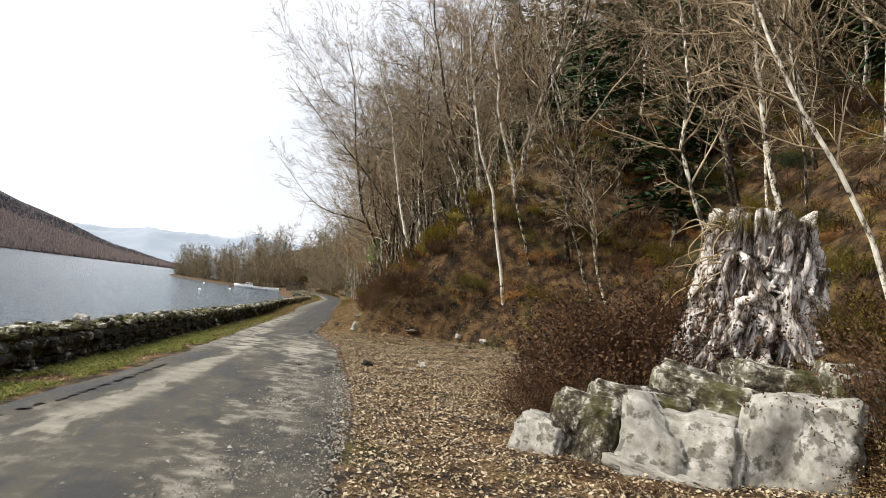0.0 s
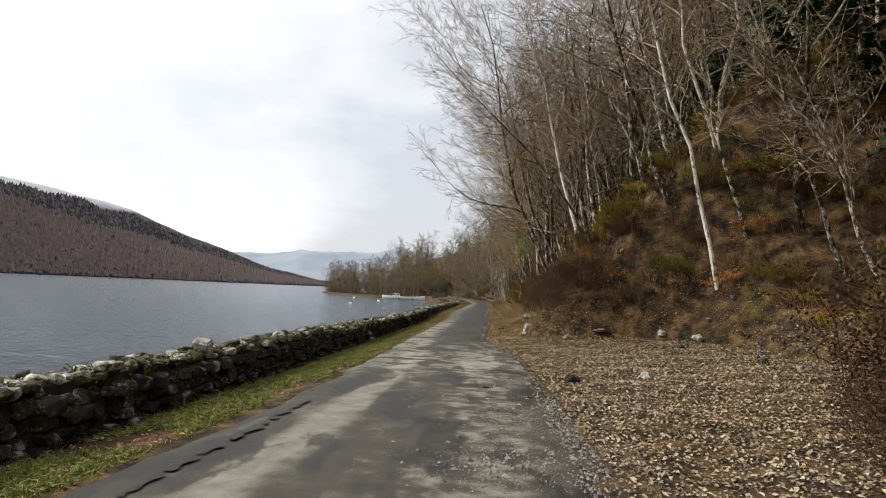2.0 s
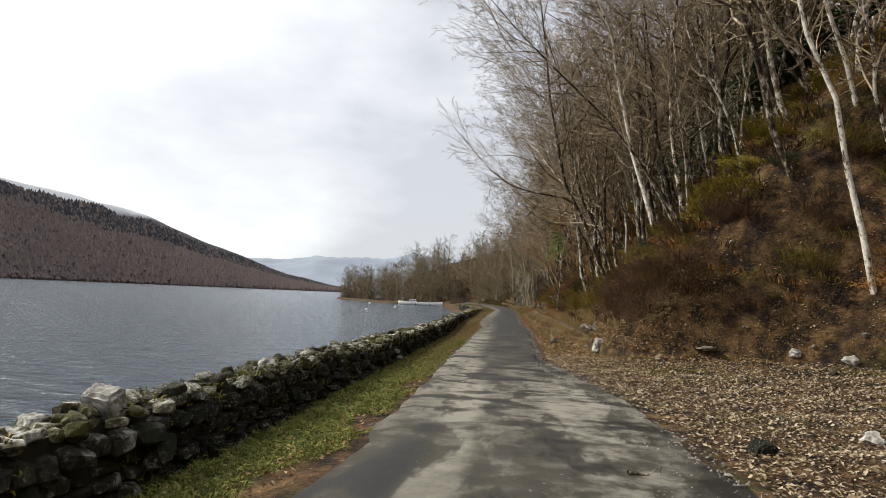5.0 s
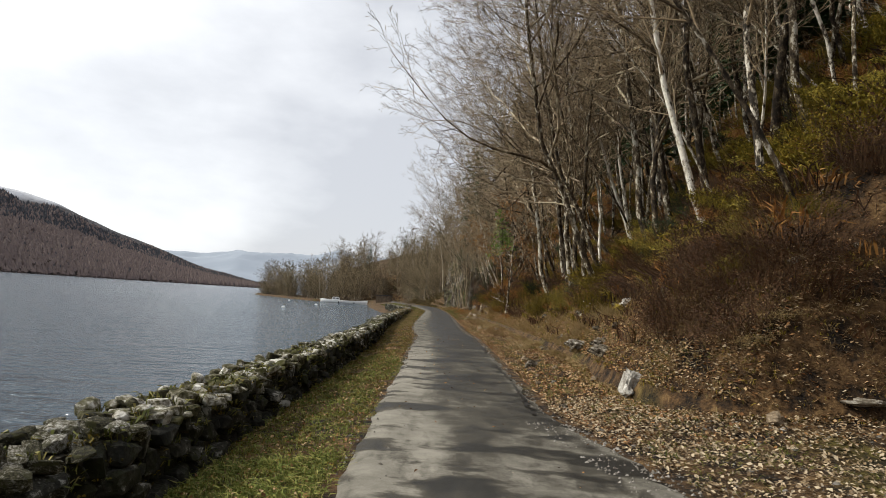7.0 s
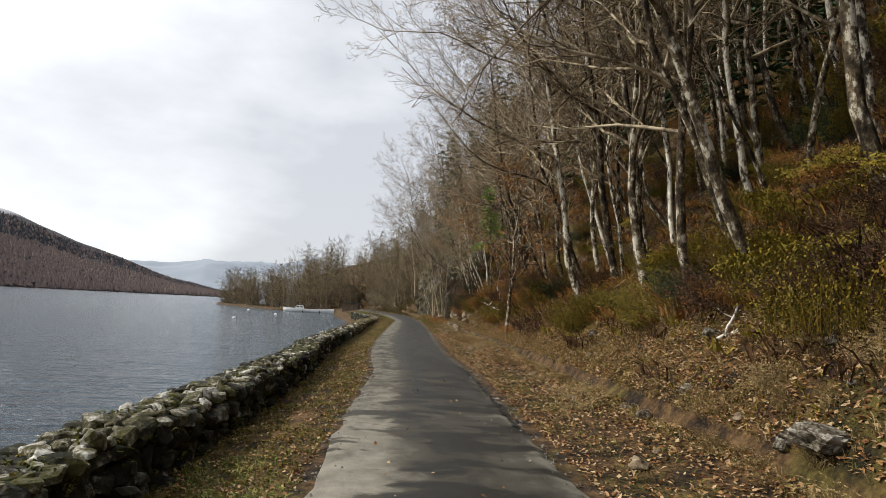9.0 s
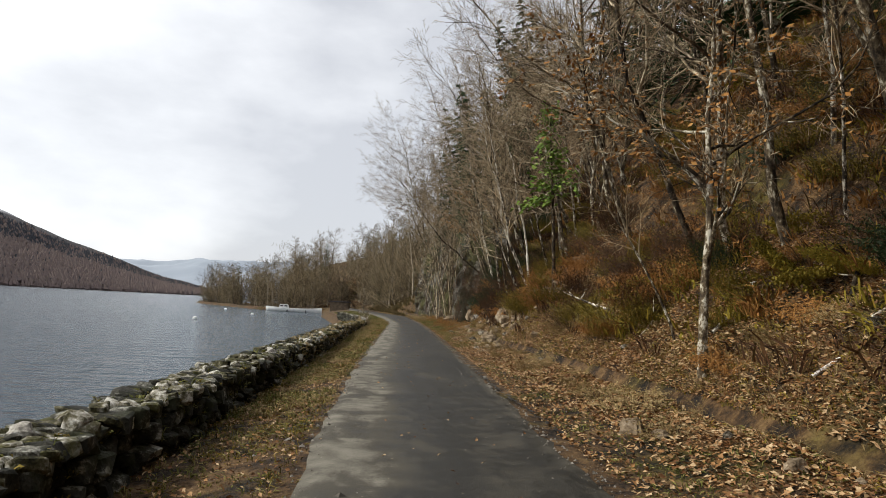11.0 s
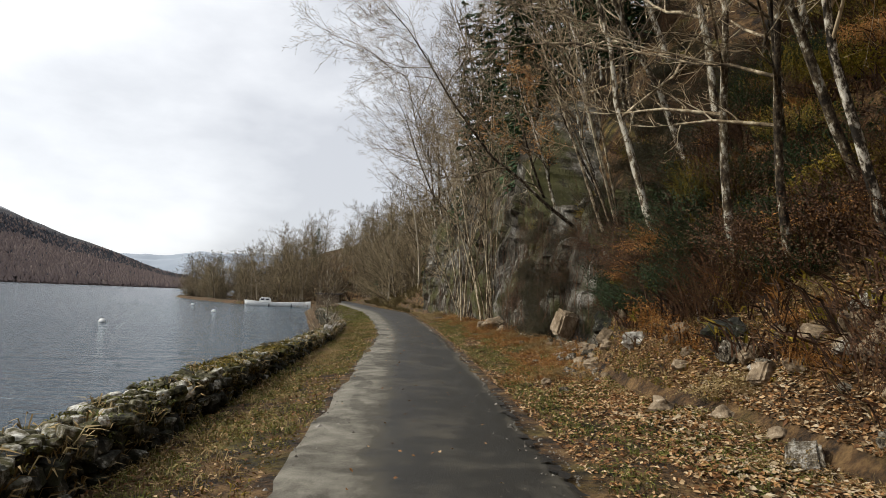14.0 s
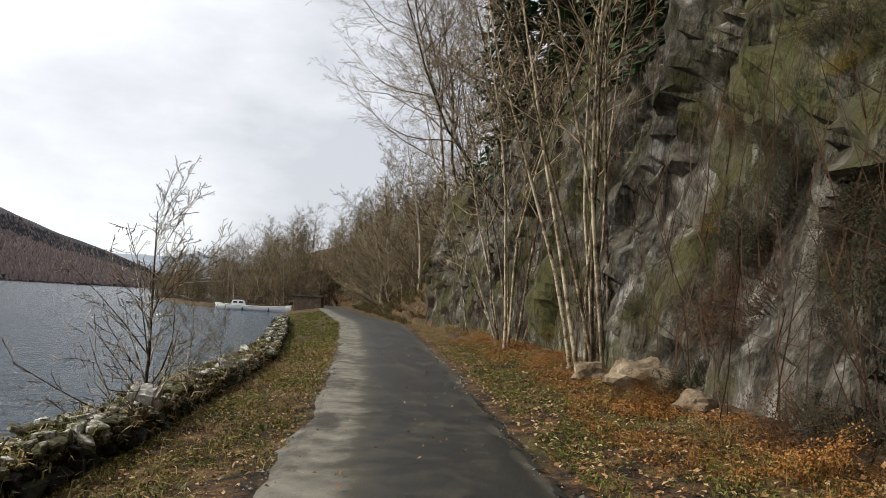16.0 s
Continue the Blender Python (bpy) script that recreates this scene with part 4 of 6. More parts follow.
# trees that stand out one by one: model, x, y, turn, size, tilt about y
STAND = [
    (birches[4], 8.2, -18.2, 0.0, 0.9, -0.14), (birches[0], 9.0, -17.9, 0.3, 0.85, -0.12), (birches[3], 5.6, -14.4, 0.2, 0.9, -0.10),
    (birches[2], 12.5, -17.5, 0.0, 0.90, 0.05), (bares[1], 8.7, -16.5, 0.6, 0.95, 0.05), (birches[4], 9.0, -15.4, 2.2, 0.95, -0.08),
    (birches[3], 16.3, -22.2, 0.0, 0.85, -0.22), (birches[1], 17.6, -22.6, 0.3, 0.85, -0.2), (birches[0], 8.4, -17.0, 0.2, 0.95, -0.10),
    (birches[2], 6.5, 0.6, 0.4, 0.95, -0.08), (birches[1], 5.9, 2.6, 0.1, 0.85, -0.12), (birches[4], 10.1, 0.1, 0.0, 1.05, -0.10),
    (birches[3], 10.2, -6.2, 0.2, 0.95, -0.16), (birches[0], 11.5, 0.0, 1.0, 0.95, -0.1), (bares[2], 7.4, -1.6, 0.0, 0.9, -0.05),
    (birches[3], 6.9, -2.3, 0.1, 1.0, -0.12), (birches[1], 8.0, 5.2, 0.4, 0.95, -0.12), (bares[0], 8.0, -5.3, 0.4, 0.9, -0.08),
    (rusty[0], 3.7, 8.2, 0.0, 0.92, 0.02), (bares[2], 8.6, 15.0, 0.2, 0.85, -0.2), (birches[0], 5.0, 26.0, 0.0, 0.85, -0.12),
    (rusty[1], 9.5, -13.0, 0.5, 1.0, 0.0), (rusty[1], 14.0, -16.0, 1.5, 1.0, 0.0),  (rusty[1], 9.0, 12.0, 0.3, 0.9, -0.1),
    (birches[1], 5.3, 29.0, 0.2, 0.85, -0.36), (birches[2], 5.5, 29.25, 0.1, 0.85, -0.22), (birches[3], 5.15, 29.5, 0.4, 0.75, -0.40),
    (bares[1], 5.6, 46.5, 0.0, 0.8, -0.25),
    (clumps[1], 3.2, 61.0, 0.0, 0.95, -0.05), (clumps[0], 3.45, 51.7, 0.4, 1.1, -0.05),
    (clumps[1], 2.95, 58.4, 2.2, 1.0, -0.02), (clumps[1], 3.6, 52.6, 1.0, 1.0, -0.02), (poles[0], 3.2, 63.5, 0.0, 0.9, -0.06), (poles[1], 2.6, 67.0, 0.0, 0.9, -0.04),
    (poles[0], 4.1, 9.9, 0.0, 0.5, 0.0), (reaches[2], 7.2, -12.6, 0.1, 1.0, 0.02), (bares[0], 5.2, -3.4, 0.3, 1.1, -0.1), (bares[3], 5.6, 2.2, -0.2, 1.05, -0.12), (bares[2], 6.2, -8.0, 0.1, 1.1, -0.1), (bares[1], 6.0, 12.0, 0.1, 1.0, -0.12), (bares[0], 6.2, 20.0, 0.0, 1.05, -0.1), (reaches[0], 5.6, -9.0, 0.1, 1.05, 0.0), (reaches[1], 5.4, -5.2, -0.2, 1.0, 0.0), (reaches[2], 5.6, -0.5, 0.2, 1.05, 0.0),
    (reaches[0], 5.9, 4.6, -0.1, 1.0, -0.05), (reaches[2], 6.2, 10.5, 0.3, 0.95, 0.0), (reaches[1], 6.0, 17.5, 0.1, 1.0, 0.0),
    (reaches[1], 4.9, -6.4, 0.1, 1.2, -0.04), (reaches[0], 5.0, -1.8, -0.1, 1.2, -0.04), (reaches[2], 5.0, 3.2, 0.1, 1.15, -0.04), (reaches[0], 6.4, 22.5, -0.2, 0.9, 0.0), (reaches[1], 6.2, 13.8, 0.0, 1.05, -0.05), (reaches[2], 6.6, 26.5, -0.1, 1.0, -0.05), (reaches[1], 6.2, 31.5, 0.1, 1.0, -0.1), (reaches[0], 6.3, 1.6, 0.15, 1.15, -0.05), (reaches[2], 6.0, -7.2, 0.1, 1.15, -0.02), (reaches[1], 6.2, 7.4, 0.0, 1.1, 0.0), (reaches[2], 6.0, 35.0, 0.2, 0.9, -0.05), (bares[3], 7.0, -11.5, 0.2, 1.0, 0.0), (bares[1], 7.6, 8.0, 0.2, 1.0, -0.1),
]
taken = []
for model, x, y, turn, size, tip in STAND:
    placed(model, x, y, turn, size, (0.0, tip), 0.05)
    taken.append((x, y))
# trees rooted in the cliff
placed(reaches[1], 4.3, 41.0, 0.0, 0.72, (0.0, -0.5), z=3.7)
placed(clumps[0], 4.5, 38.0, 0.3, 0.85, (0.0, -0.22), z=3.4)
placed(birches[1], 5.2, 40.0, 0.2, 0.8, (0.0, -0.42), z=3.2)
placed(birches[3], 5.45, 40.3, 0.3, 0.8, (0.0, -0.34), z=3.3)
placed(rusty[0], 4.9, 45.0, 0.3, 0.8, (0.0, -0.3), z=4.2)
placed(reaches[0], 3.7, 63.5, 0.0, 0.85, (0.0, -0.15), z=4.6)
placed(reaches[2], 4.2, 68.0, 0.2, 0.9, (0.0, -0.10), z=6.0)
placed(reaches[0], 2.6, 76.0, 0.1, 1.35, (0.0, -0.10), z=7.0)
placed(reaches[1], 2.9, 72.0, -0.1, 1.2, (0.0, -0.05), z=8.0)
placed(reaches[2], 2.4, 79.0, 0.2, 1.25, (0.0, 0.0), z=5.5)
placed(bares[2], 4.6, 73.0, 2.4, 0.9, (0.0, -0.12), z=6.2)
placed(reaches[1], 3.4, 65.0, 0.1, 0.95, (0.0, -0.25), z=5.2)
placed(bares[0], 3.9, 58.5, -0.1, 0.7, (0.0, -0.3), z=7.0)
for y_, z_ in ((50.0, 9.0), (54.0, 11.0), (58.5, 10.0), (61.5, 8.5)):
    placed(poles[1], float(bank_foot(y_)) + 1.9, y_, y_, 0.6, (0.0, -0.2), z=z_ - 2.2)
placed(sapling, -2.9, 47.3, 0.5, 1.3, z=-0.6)
placed(sapling, -2.95, 49.0, 2.5, 0.6, z=-0.3)
placed(sapling, -3.0, 50.8, 4.0, 0.6, z=-0.4)

tree_rng = random.Random(77)


def scatter(count, models, y_range, d_range, size, gap, group, bias=1.6):
    done = tries = 0
    while done < count and tries < count * 30:
        tries += 1
        y = tree_rng.uniform(*y_range)
        d = d_range[0] + (d_range[1] - d_range[0]) * tree_rng.random() ** bias
        x = float(bank_foot(y)) + d
        if 9 < y < 33 and d < 10 and tree_rng.random() < 0.7:
            continue
        if y < -15 and models is not conifers and 22 < math.degrees(math.atan2(x - 3.1, y + 41)) < 30:
            continue
        if any((x - a) ** 2 + (y - b) ** 2 < gap * gap for a, b in taken):
            continue
        taken.append((x, y))
        model = tree_rng.choice(models)
        if 17 < y < 37 and model in birches:
            model = bares[done % 4]
        c = placed(model, x, y, tree_rng.uniform(-0.7, 0.7), tree_rng.uniform(*size), (tree_rng.gauss(0, 0.05), tree_rng.gauss(-0.17, 0.07)), 0.1)
        tagged(c, group=group)
        done += 1


scatter(64, birches, (-32, 36), (2.0, 22), (0.75, 1.1), 1.2, WOODS)
scatter(50, bares, (-30, 36), (2.5, 22), (0.75, 1.1), 1.6, WOODS)
scatter(110, poles, (-34, 36), (1.8, 26), (0.7, 1.2), 0.9, WOODS)
scatter(40, conifers, (-32, 4), (13, 27), (0.8, 1.25), 1.8, "conifers high on the slope", 0.9)
scatter(22, conifers, (4, 40), (20, 28), (0.8, 1.25), 1.8, "conifers high on the slope", 0.9)
scatter(56, [*birches, *bares], (46, 84), (3.4, 15), (0.9, 1.25), 1.3, WOODS)
scatter(34, [*bares, *reaches], (-22, 8), (2.4, 7), (0.75, 1.0), 1.1, WOODS)
scatter(16, [*bares, *birches], (24, 37), (1.2, 6), (0.7, 0.95), 1.1, WOODS)
scatter(22, conifers, (47, 86), (6.5, 18), (0.8, 1.15), 1.8, "conifers above the cliff")
scatter(34, conifers, (-30, 34), (8, 15), (0.7, 1.0), 1.5, "conifers high on the slope", 0.9)
scatter(16, conifers, (50, 72), (2.6, 6.0), (0.8, 1.1), 1.2, "conifers above the cliff")
placed(green_fir, 4.7, 20.9, 0.0, 0.80, (0.0, -0.06), z=0.9)
placed(conifers[0], 17.0, -14.0, 0.0, 1.0)
placed(conifers[1], 19.0, -17.0, 0.0, 0.9)
placed(conifers[0], 15.5, -9.5, 1.0, 0.8)
placed(conifers[0], 13.0, -20.6, 0.5, 0.85)
placed(conifers[1], 14.6, -18.6, 2.5, 0.85)
placed(conifers[2], 12.0, -18.0, 4.0, 0.6)

# the headland's woods
far_rng = random.Random(8)
for k in range(430):
    y = 84 + 141 * far_rng.random() ** 0.85
    d = 0.6 + 30 * far_rng.random() ** 1.9
    x = float(bank_foot(y)) + d - (5.0 if y > 185 else 0.0)
    model = conifers[k % 3] if k % 22 == 0 else bares[k % 4] if k % 5 == 0 else far_rng.choice(far_trees)
    tagged(placed(model, x, y, far_rng.uniform(0, 6.28), far_rng.uniform(0.5, 0.95) if k % 22 == 0 else far_rng.uniform(0.5, 1.25), (0, 0), 0.2), group="headland wood")
for model in MODELS:
    discard(model)

# ---------- undergrowth ----------
heathers = [bush("heather_bush", 200 + k, 460, 0.55, 0.95, 0.0105, 0.5, HEATHER_STEM, HEATHER_LEAF, "rust-brown dead heather bush on the bank") for k in range(3)]
gorses = [bush("gorse_bush", 210 + k, 520, 0.55, 0.70, 0.011, 0.4, HEATHER_STEM, GORSE, "olive-yellow gorse bush on the bank") for k in range(2)]
brackens = [bush("bracken_clump", 220 + k, 320, 0.55, 0.55, 0.011, 1.3, BRACKEN, BRACKEN, "collapsed orange-brown dead bracken") for k in range(2)]
evergreens = [bush("evergreen_shrub", 230 + k, 520, 0.55, 0.9, 0.013, 0.5, HEATHER_STEM, EVERGREEN, "dark evergreen shrub on the bank") for k in range(2)]
straws = [bush("grass_tussock", 240 + k, 150, 0.28, 0.55, 0.010, 1.1, STRAW, STRAW, "dry straw-coloured grass tussock", cone=1.0) for k in range(2)]
ivies = [bush("ivy_clump", 250 + k, 520, 0.6, 0.8, 0.010, 1.0, HEATHER_STEM, IVY, "dull olive-brown ivy and moss clinging to the rock") for k in range(2)]
mosses = [bush("moss_mound", 260 + k, 520, 0.75, 0.34, 0.016, 1.1, GORSE, MOSS, "golden-green mossy mound on the wooded bank") for k in range(2)]
bush_rng = random.Random(31)


def undergrow(count, models, y_range, d_range, size, group, bias=1.3):
    for _ in range(count):
        y = bush_rng.uniform(*y_range)
        x = float(bank_foot(y)) + d_range[0] + (d_range[1] - d_range[0]) * bush_rng.random() ** bias
        if (x - 7.1) ** 2 + (y + 34.3) ** 2 < 3.0 or (x - 8.5) ** 2 + (y + 32.6) ** 2 < 2.6 or (y > 37 and x > bank_foot(y) + 0.1 and x < bank_foot(y) + 1.6):
            continue
        tagged(placed(bush_rng.choice(models), x, y, bush_rng.uniform(0, 6.28), bush_rng.uniform(*size), (bush_rng.gauss(0, 0.15), bush_rng.gauss(-0.25, 0.15)), 0.08), group=group)


undergrow(80, heathers, (-34, 46), (0.3, 9), (0.7, 1.4), "heather on the bank")
undergrow(200, gorses, (-34, 46), (0.8, 13), (0.6, 1.4), "gorse on the bank")
undergrow(120, brackens, (-30, 2), (1.2, 12), (0.5, 1.1), "bracken on the bank")
undergrow(130, brackens, (2, 37), (0.4, 12), (0.6, 1.3), "bracken on the bank")
undergrow(80, evergreens, (-32, 30), (1.5, 12), (0.5, 1.0), "evergreen shrubs on the bank")
undergrow(90, straws, (-14, 70), (-0.8, 2.0), (0.6, 1.2), "tussocks along the bank foot")
undergrow(80, [*heathers, *brackens, *gorses], (12, 37), (0.9, 6), (0.8, 1.5), "thicket above the scree")
undergrow(110, [heathers[0], *ivies, *ivies], (37, 50), (1.7, 7), (0.8, 1.5), "thicket on the ledge")
undergrow(8, brackens, (-37, -30), (0.8, 3.0), (0.7, 1.2), "bracken by the outcrop")
undergrow(30, straws, (-37.6, -35), (-0.3, 1.4), (0.9, 1.6), "dry grass by the outcrop")
undergrow(12, heathers, (-37.6, -35), (0.2, 1.6), (0.7, 1.1), "growth above the outcrop")
undergrow(30, [heathers[0], heathers[2], evergreens[0], gorses[0], gorses[1]], (31, 37.6), (0.3, 3.6), (0.7, 1.2), "thicket above the scree")
undergrow(26, straws, (-38, -31), (0.4, 3.6), (1.0, 1.9), "dry grass by the outcrop")
undergrow(16, [*heathers, *gorses], (-38, -31), (1.4, 4.5), (0.8, 1.4), "growth above the outcrop")
for x, y, size in ((6.6, -31.9, 1.7), (7.3, -31.9, 1.8), (6.9, -31.2, 1.8), (7.8, -31.4, 1.9), (6.2, -31.0, 1.5), (7.4, -30.5, 1.9), (8.0, -30.6, 2.0), (6.5, -30.2, 1.6), (7.0, -29.5, 1.8), (8.4, -29.8, 2.0), (8.9, -29.6, 2.0), (8.3, -29.0, 2.0), (7.7, -29.0, 2.0), (9.3, -30.2, 1.8), (8.8, -30.6, 1.9), (5.9, -33.1, 0.7), (5.7, -34.0, 0.55), (6.0, -34.9, 0.6), (8.9, -34.6, 1.2), (9.2, -35.0, 1.4), (6.7, -32.7, 0.9), (7.5, -32.5, 0.9), (8.2, -32.4, 0.8)):
    tagged(placed(bush_rng.choice(heathers), x, y, x * 7, size * (1.2 if x > 7.6 else 0.72), (0.0, -0.2), 0.1), group="heather beside the stump")
undergrow(26, heathers, (-17.6, -14.5), (0.4, 2.4), (0.6, 1.1), "heather on the bank")
undergrow(16, heathers, (-14, -5), (1.0, 2.6), (0.6, 1.1), "heather on the bank")
undergrow(90, mosses, (-18, -2), (1.6, 8), (0.6, 1.3), "golden moss mounds on the bank")
undergrow(60, mosses, (-2, 34), (1.6, 8), (0.5, 1.2), "golden moss mounds on the bank")
undergrow(30, straws, (-17, -6), (-0.2, 1.2), (0.5, 0.9), "tussocks along the bank foot")
# growth on the cliff's ledges
for k in range(170):
    y = bush_rng.uniform(37, 80)
    z = bush_rng.uniform(0.6, float(bank_top(y)) * 0.9)
    tagged(placed(bush_rng.choice((*ivies, *ivies, gorses[0])), cliff_x(y, z) + 0.12, y, 0.0, bush_rng.uniform(0.25, 0.75), (bush_rng.gauss(0, 0.4), -bush_rng.uniform(0.2, 1.0)), z=z), group="growth on the cliff")
for k in range(48):
    y = bush_rng.uniform(36, 50)
    z = bush_rng.uniform(0.3, min(5.0, float(bank_top(y)) * 0.95))
    tagged(placed(bush_rng.choice((heathers[1], *ivies)), cliff_x(y, z) + 0.15, y, 0.0, bush_rng.uniform(0.5, 1.1), (bush_rng.gauss(0, 0.4), -bush_rng.uniform(0.3, 1.2)), z=z), group="growth on the cliff")
undergrow(24, evergreens, (32, 37.4), (0.7, 4.5), (0.7, 1.3), "dark growth above the scree")
for k in range(40):
    y = bush_rng.uniform(39.5, 45.5)
    z = 0.5 + 3.2 * bush_rng.random() ** 1.2
    tagged(placed(bush_rng.choice(ivies), cliff_x(y, z) + 0.15, y, 0.0, bush_rng.uniform(0.5, 1.0), (bush_rng.gauss(0, 0.4), -bush_rng.uniform(0.3, 1.2)), z=z), group="growth on the cliff")
undergrow(60, [*straws, *brackens], (34, 66), (-0.9, 0.0), (0.5, 1.0), "growth along the cliff foot")
for x, y, z, size in ((8.9, -31.6, 3.3, 0.8), (9.4, -31.7, 3.4, 0.7), (9.5, -31.0, 3.3, 0.9)):
    tagged(placed(gorses[0], x, y, x * 5, size, z=z), "olive-yellow growth on top of the old stump")
for model in (*heathers, *gorses, *brackens, *evergreens, *straws, *ivies, *mosses):
    discard(model)


def scrub(name, mat, count, y_range, d_range, h, w, label, seed):
    """Low tangled growth over the slope, too fine to tell apart."""
    rng = random.Random(seed)
    v, f = [], []
    for _ in range(count):
        y = rng.uniform(*y_range)
        x = float(bank_foot(y)) + d_range[0] + (d_range[1] - d_range[0]) * rng.random() ** 1.2
        if noise.noise(Vector((x * 0.5, y * 0.5, seed))) < -0.35 or (x - 7.1) ** 2 + (y + 34.3) ** 2 < 4.4:
            continue
        p = Vector((x, y, height(x, y)))
        bv, bf = [], []
        blades(rng, 34, 0.32, h * rng.uniform(0.5, 1.3), w, 0.9, bv, bf, 1.1)
        i = len(v)
        v += [q + p + Vector((0, 0, -0.9 * q.x * 0.3)) for q in bv]
        f += [tuple(k + i for k in q) for q in bf]
    return tagged(new(name, mesh_from(name, v, f, mat)), label, "scrub", kind="stuff")


scrub("heather_scrub", HEATHER_LEAF, 1000, (-34, 36), (0.2, 16), 0.40, 0.020, "low rust-brown heather scrub over the slope", 41)
scrub("dark_scrub", HEATHER_STEM, 420, (28.5, 38), (0.4, 6), 0.55, 0.020, "dark brown tangled growth under the trees", 44)
scrub("shaded_scrub", HEATHER_STEM, 420, (-20, -7), (0.8, 8), 0.50, 0.018, "dark brown tangled heather stems on the bank", 45)
scrub("far_scrub", STRAW_SCRUB, 620, (80, 128), (-0.6, 9), 0.7, 0.04, "olive-brown low growth under the far woods", 46)
scrub("moss_scrub", MOSS, 1500, (-34, 36), (0.5, 16), 0.30, 0.022, "low olive-yellow growth over the slope", 42)
scrub("bracken_scrub", BRACKEN, 1200, (-20, 36), (0.9, 16), 0.38, 0.024, "flattened orange bracken over the slope", 43)


def litter(name, mat, count, y_range, where, size, label, seed, level=None):
    """Fallen leaves, each a small folded blade; where(rng, y) gives the x of one."""
    rng = random.Random(seed)
    v, f = [], []
    for _ in range(count):
        y = rng.uniform(*y_range)
        x = where(rng, y)
        if x is None:
            continue
        p = Vector((x, y, (height(x, y) if level is None else level) + rng.uniform(0.008, 0.035)))
        a = rng.uniform(0, 6.28)
        d = Vector((math.cos(a), math.sin(a), rng.gauss(0, 0.3))) * rng.uniform(*size)
        s = Vector((-math.sin(a), math.cos(a), rng.gauss(0.1, 0.35))) * rng.uniform(*size) * 0.42
        i = len(v)
        v += [p - d * 0.5, p - s * 0.5 + Vector((0, 0, 0.012)), p + d * 0.5, p + s]
        f += [(i, i + 1, i + 2), (i, i + 2, i + 3)]
    return tagged(new(name, mesh_from(name, v, f, mat)), label, "leaves", kind="stuff")


def right_verge(rng, y):
    return float(road_right(y)) + 0.1 + (float(bank_foot(y)) + 6.0 - float(road_right(y))) * rng.random() ** 1.25


def left_verge(rng, y):
    return float(road_left(y)) - (float(road_left(y)) - float(wall_line(y))) * rng.random()


litter("fallen_leaves", LEAVES, 84000, (-18, 37), right_verge, (0.025, 0.07), "orange-brown fallen leaves covering the verge", 1)
litter("pale_leaves", PALE_LEAVES, 62000, (-38, -15), lambda rng, y: float(road_right(y)) + 0.05 + (float(bank_foot(y)) + 1.2 - float(road_right(y))) * rng.random(), (0.025, 0.07), "pale dry leaves and chips over the lay-by", 2)
litter("thin_leaves", LEAVES, 10000, (37, 62), lambda rng, y: float(road_right(y)) + 0.1 + (float(bank_foot(y)) - float(road_right(y))) * rng.random(), (0.03, 0.075), "brown leaves scattered over the grassy verge", 26)
litter("shore_leaves", LEAVES, 11000, (-10, 62), left_verge, (0.025, 0.06), "scattered brown leaves on the shore verge", 3)


litter("bank_leaves", LEAVES, 56000, (-18, 42), lambda rng, y: float(bank_foot(y)) - 0.6 + 3.6 * rng.random(), (0.03, 0.075), "thick brown leaf litter on the bank", 23)
litter("slope_leaves", LEAVES, 60000, (2, 34), lambda rng, y: float(bank_foot(y)) - 1.2 + 4.2 * rng.random(), (0.03, 0.085), "rust and tan leaves thick on the slope", 25)
litter("foot_leaves", LEAVES, 30000, (-17.4, 34), lambda rng, y: float(bank_foot(y)) - 0.15 + 1.1 * rng.random(), (0.03, 0.075), "brown leaves caught on the steep foot of the bank", 29)
litter("scree_chips", PALE_LEAVES, 14000, (19, 31), lambda rng, y: float(bank_foot(y)) - 0.9 + 3.8 * rng.random(), (0.04, 0.11), "tan leaves and stone chips on the scree", 24)
litter("road_leaves", LEAVES, 450, (-20, 62), lambda rng, y: float(road_left(y)) + (float(road_right(y)) - float(road_left(y))) * (0.5 + rng.gauss(0, 0.25)), (0.025, 0.055), "stray leaves lying on the road", 21, 0.012)
litter("shore_edge_leaves", LEAVES, 3500, (-36, -8), left_verge, (0.025, 0.06), "brown leaves among the shore grass", 22)


def grass_strip(name, mat, count, y_range, where, h, label, seed):
    rng = random.Random(seed)
    v, f = [], []
    for _ in range(count):
        y = rng.uniform(*y_range)
        x = where(rng, y)
        if noise.noise(Vector((x * 1.2, y * 0.6, seed))) < (-0.3 if y < 0 else -0.12):
            continue
        z = height(x, y)
        bv, bf = [], []
        blades(rng, 6, 0.07, h * rng.uniform(0.4, 1.2), 0.007, 0.9, bv, bf, 1.0)
        i = len(v)
        v += [p + Vector((x, y, z + 0.03)) for p in bv]
        f += [tuple(k + i for k in q) for q in bf]
    return tagged(new(name, mesh_from(name, v, f, mat)), label, "grass", kind="stuff")


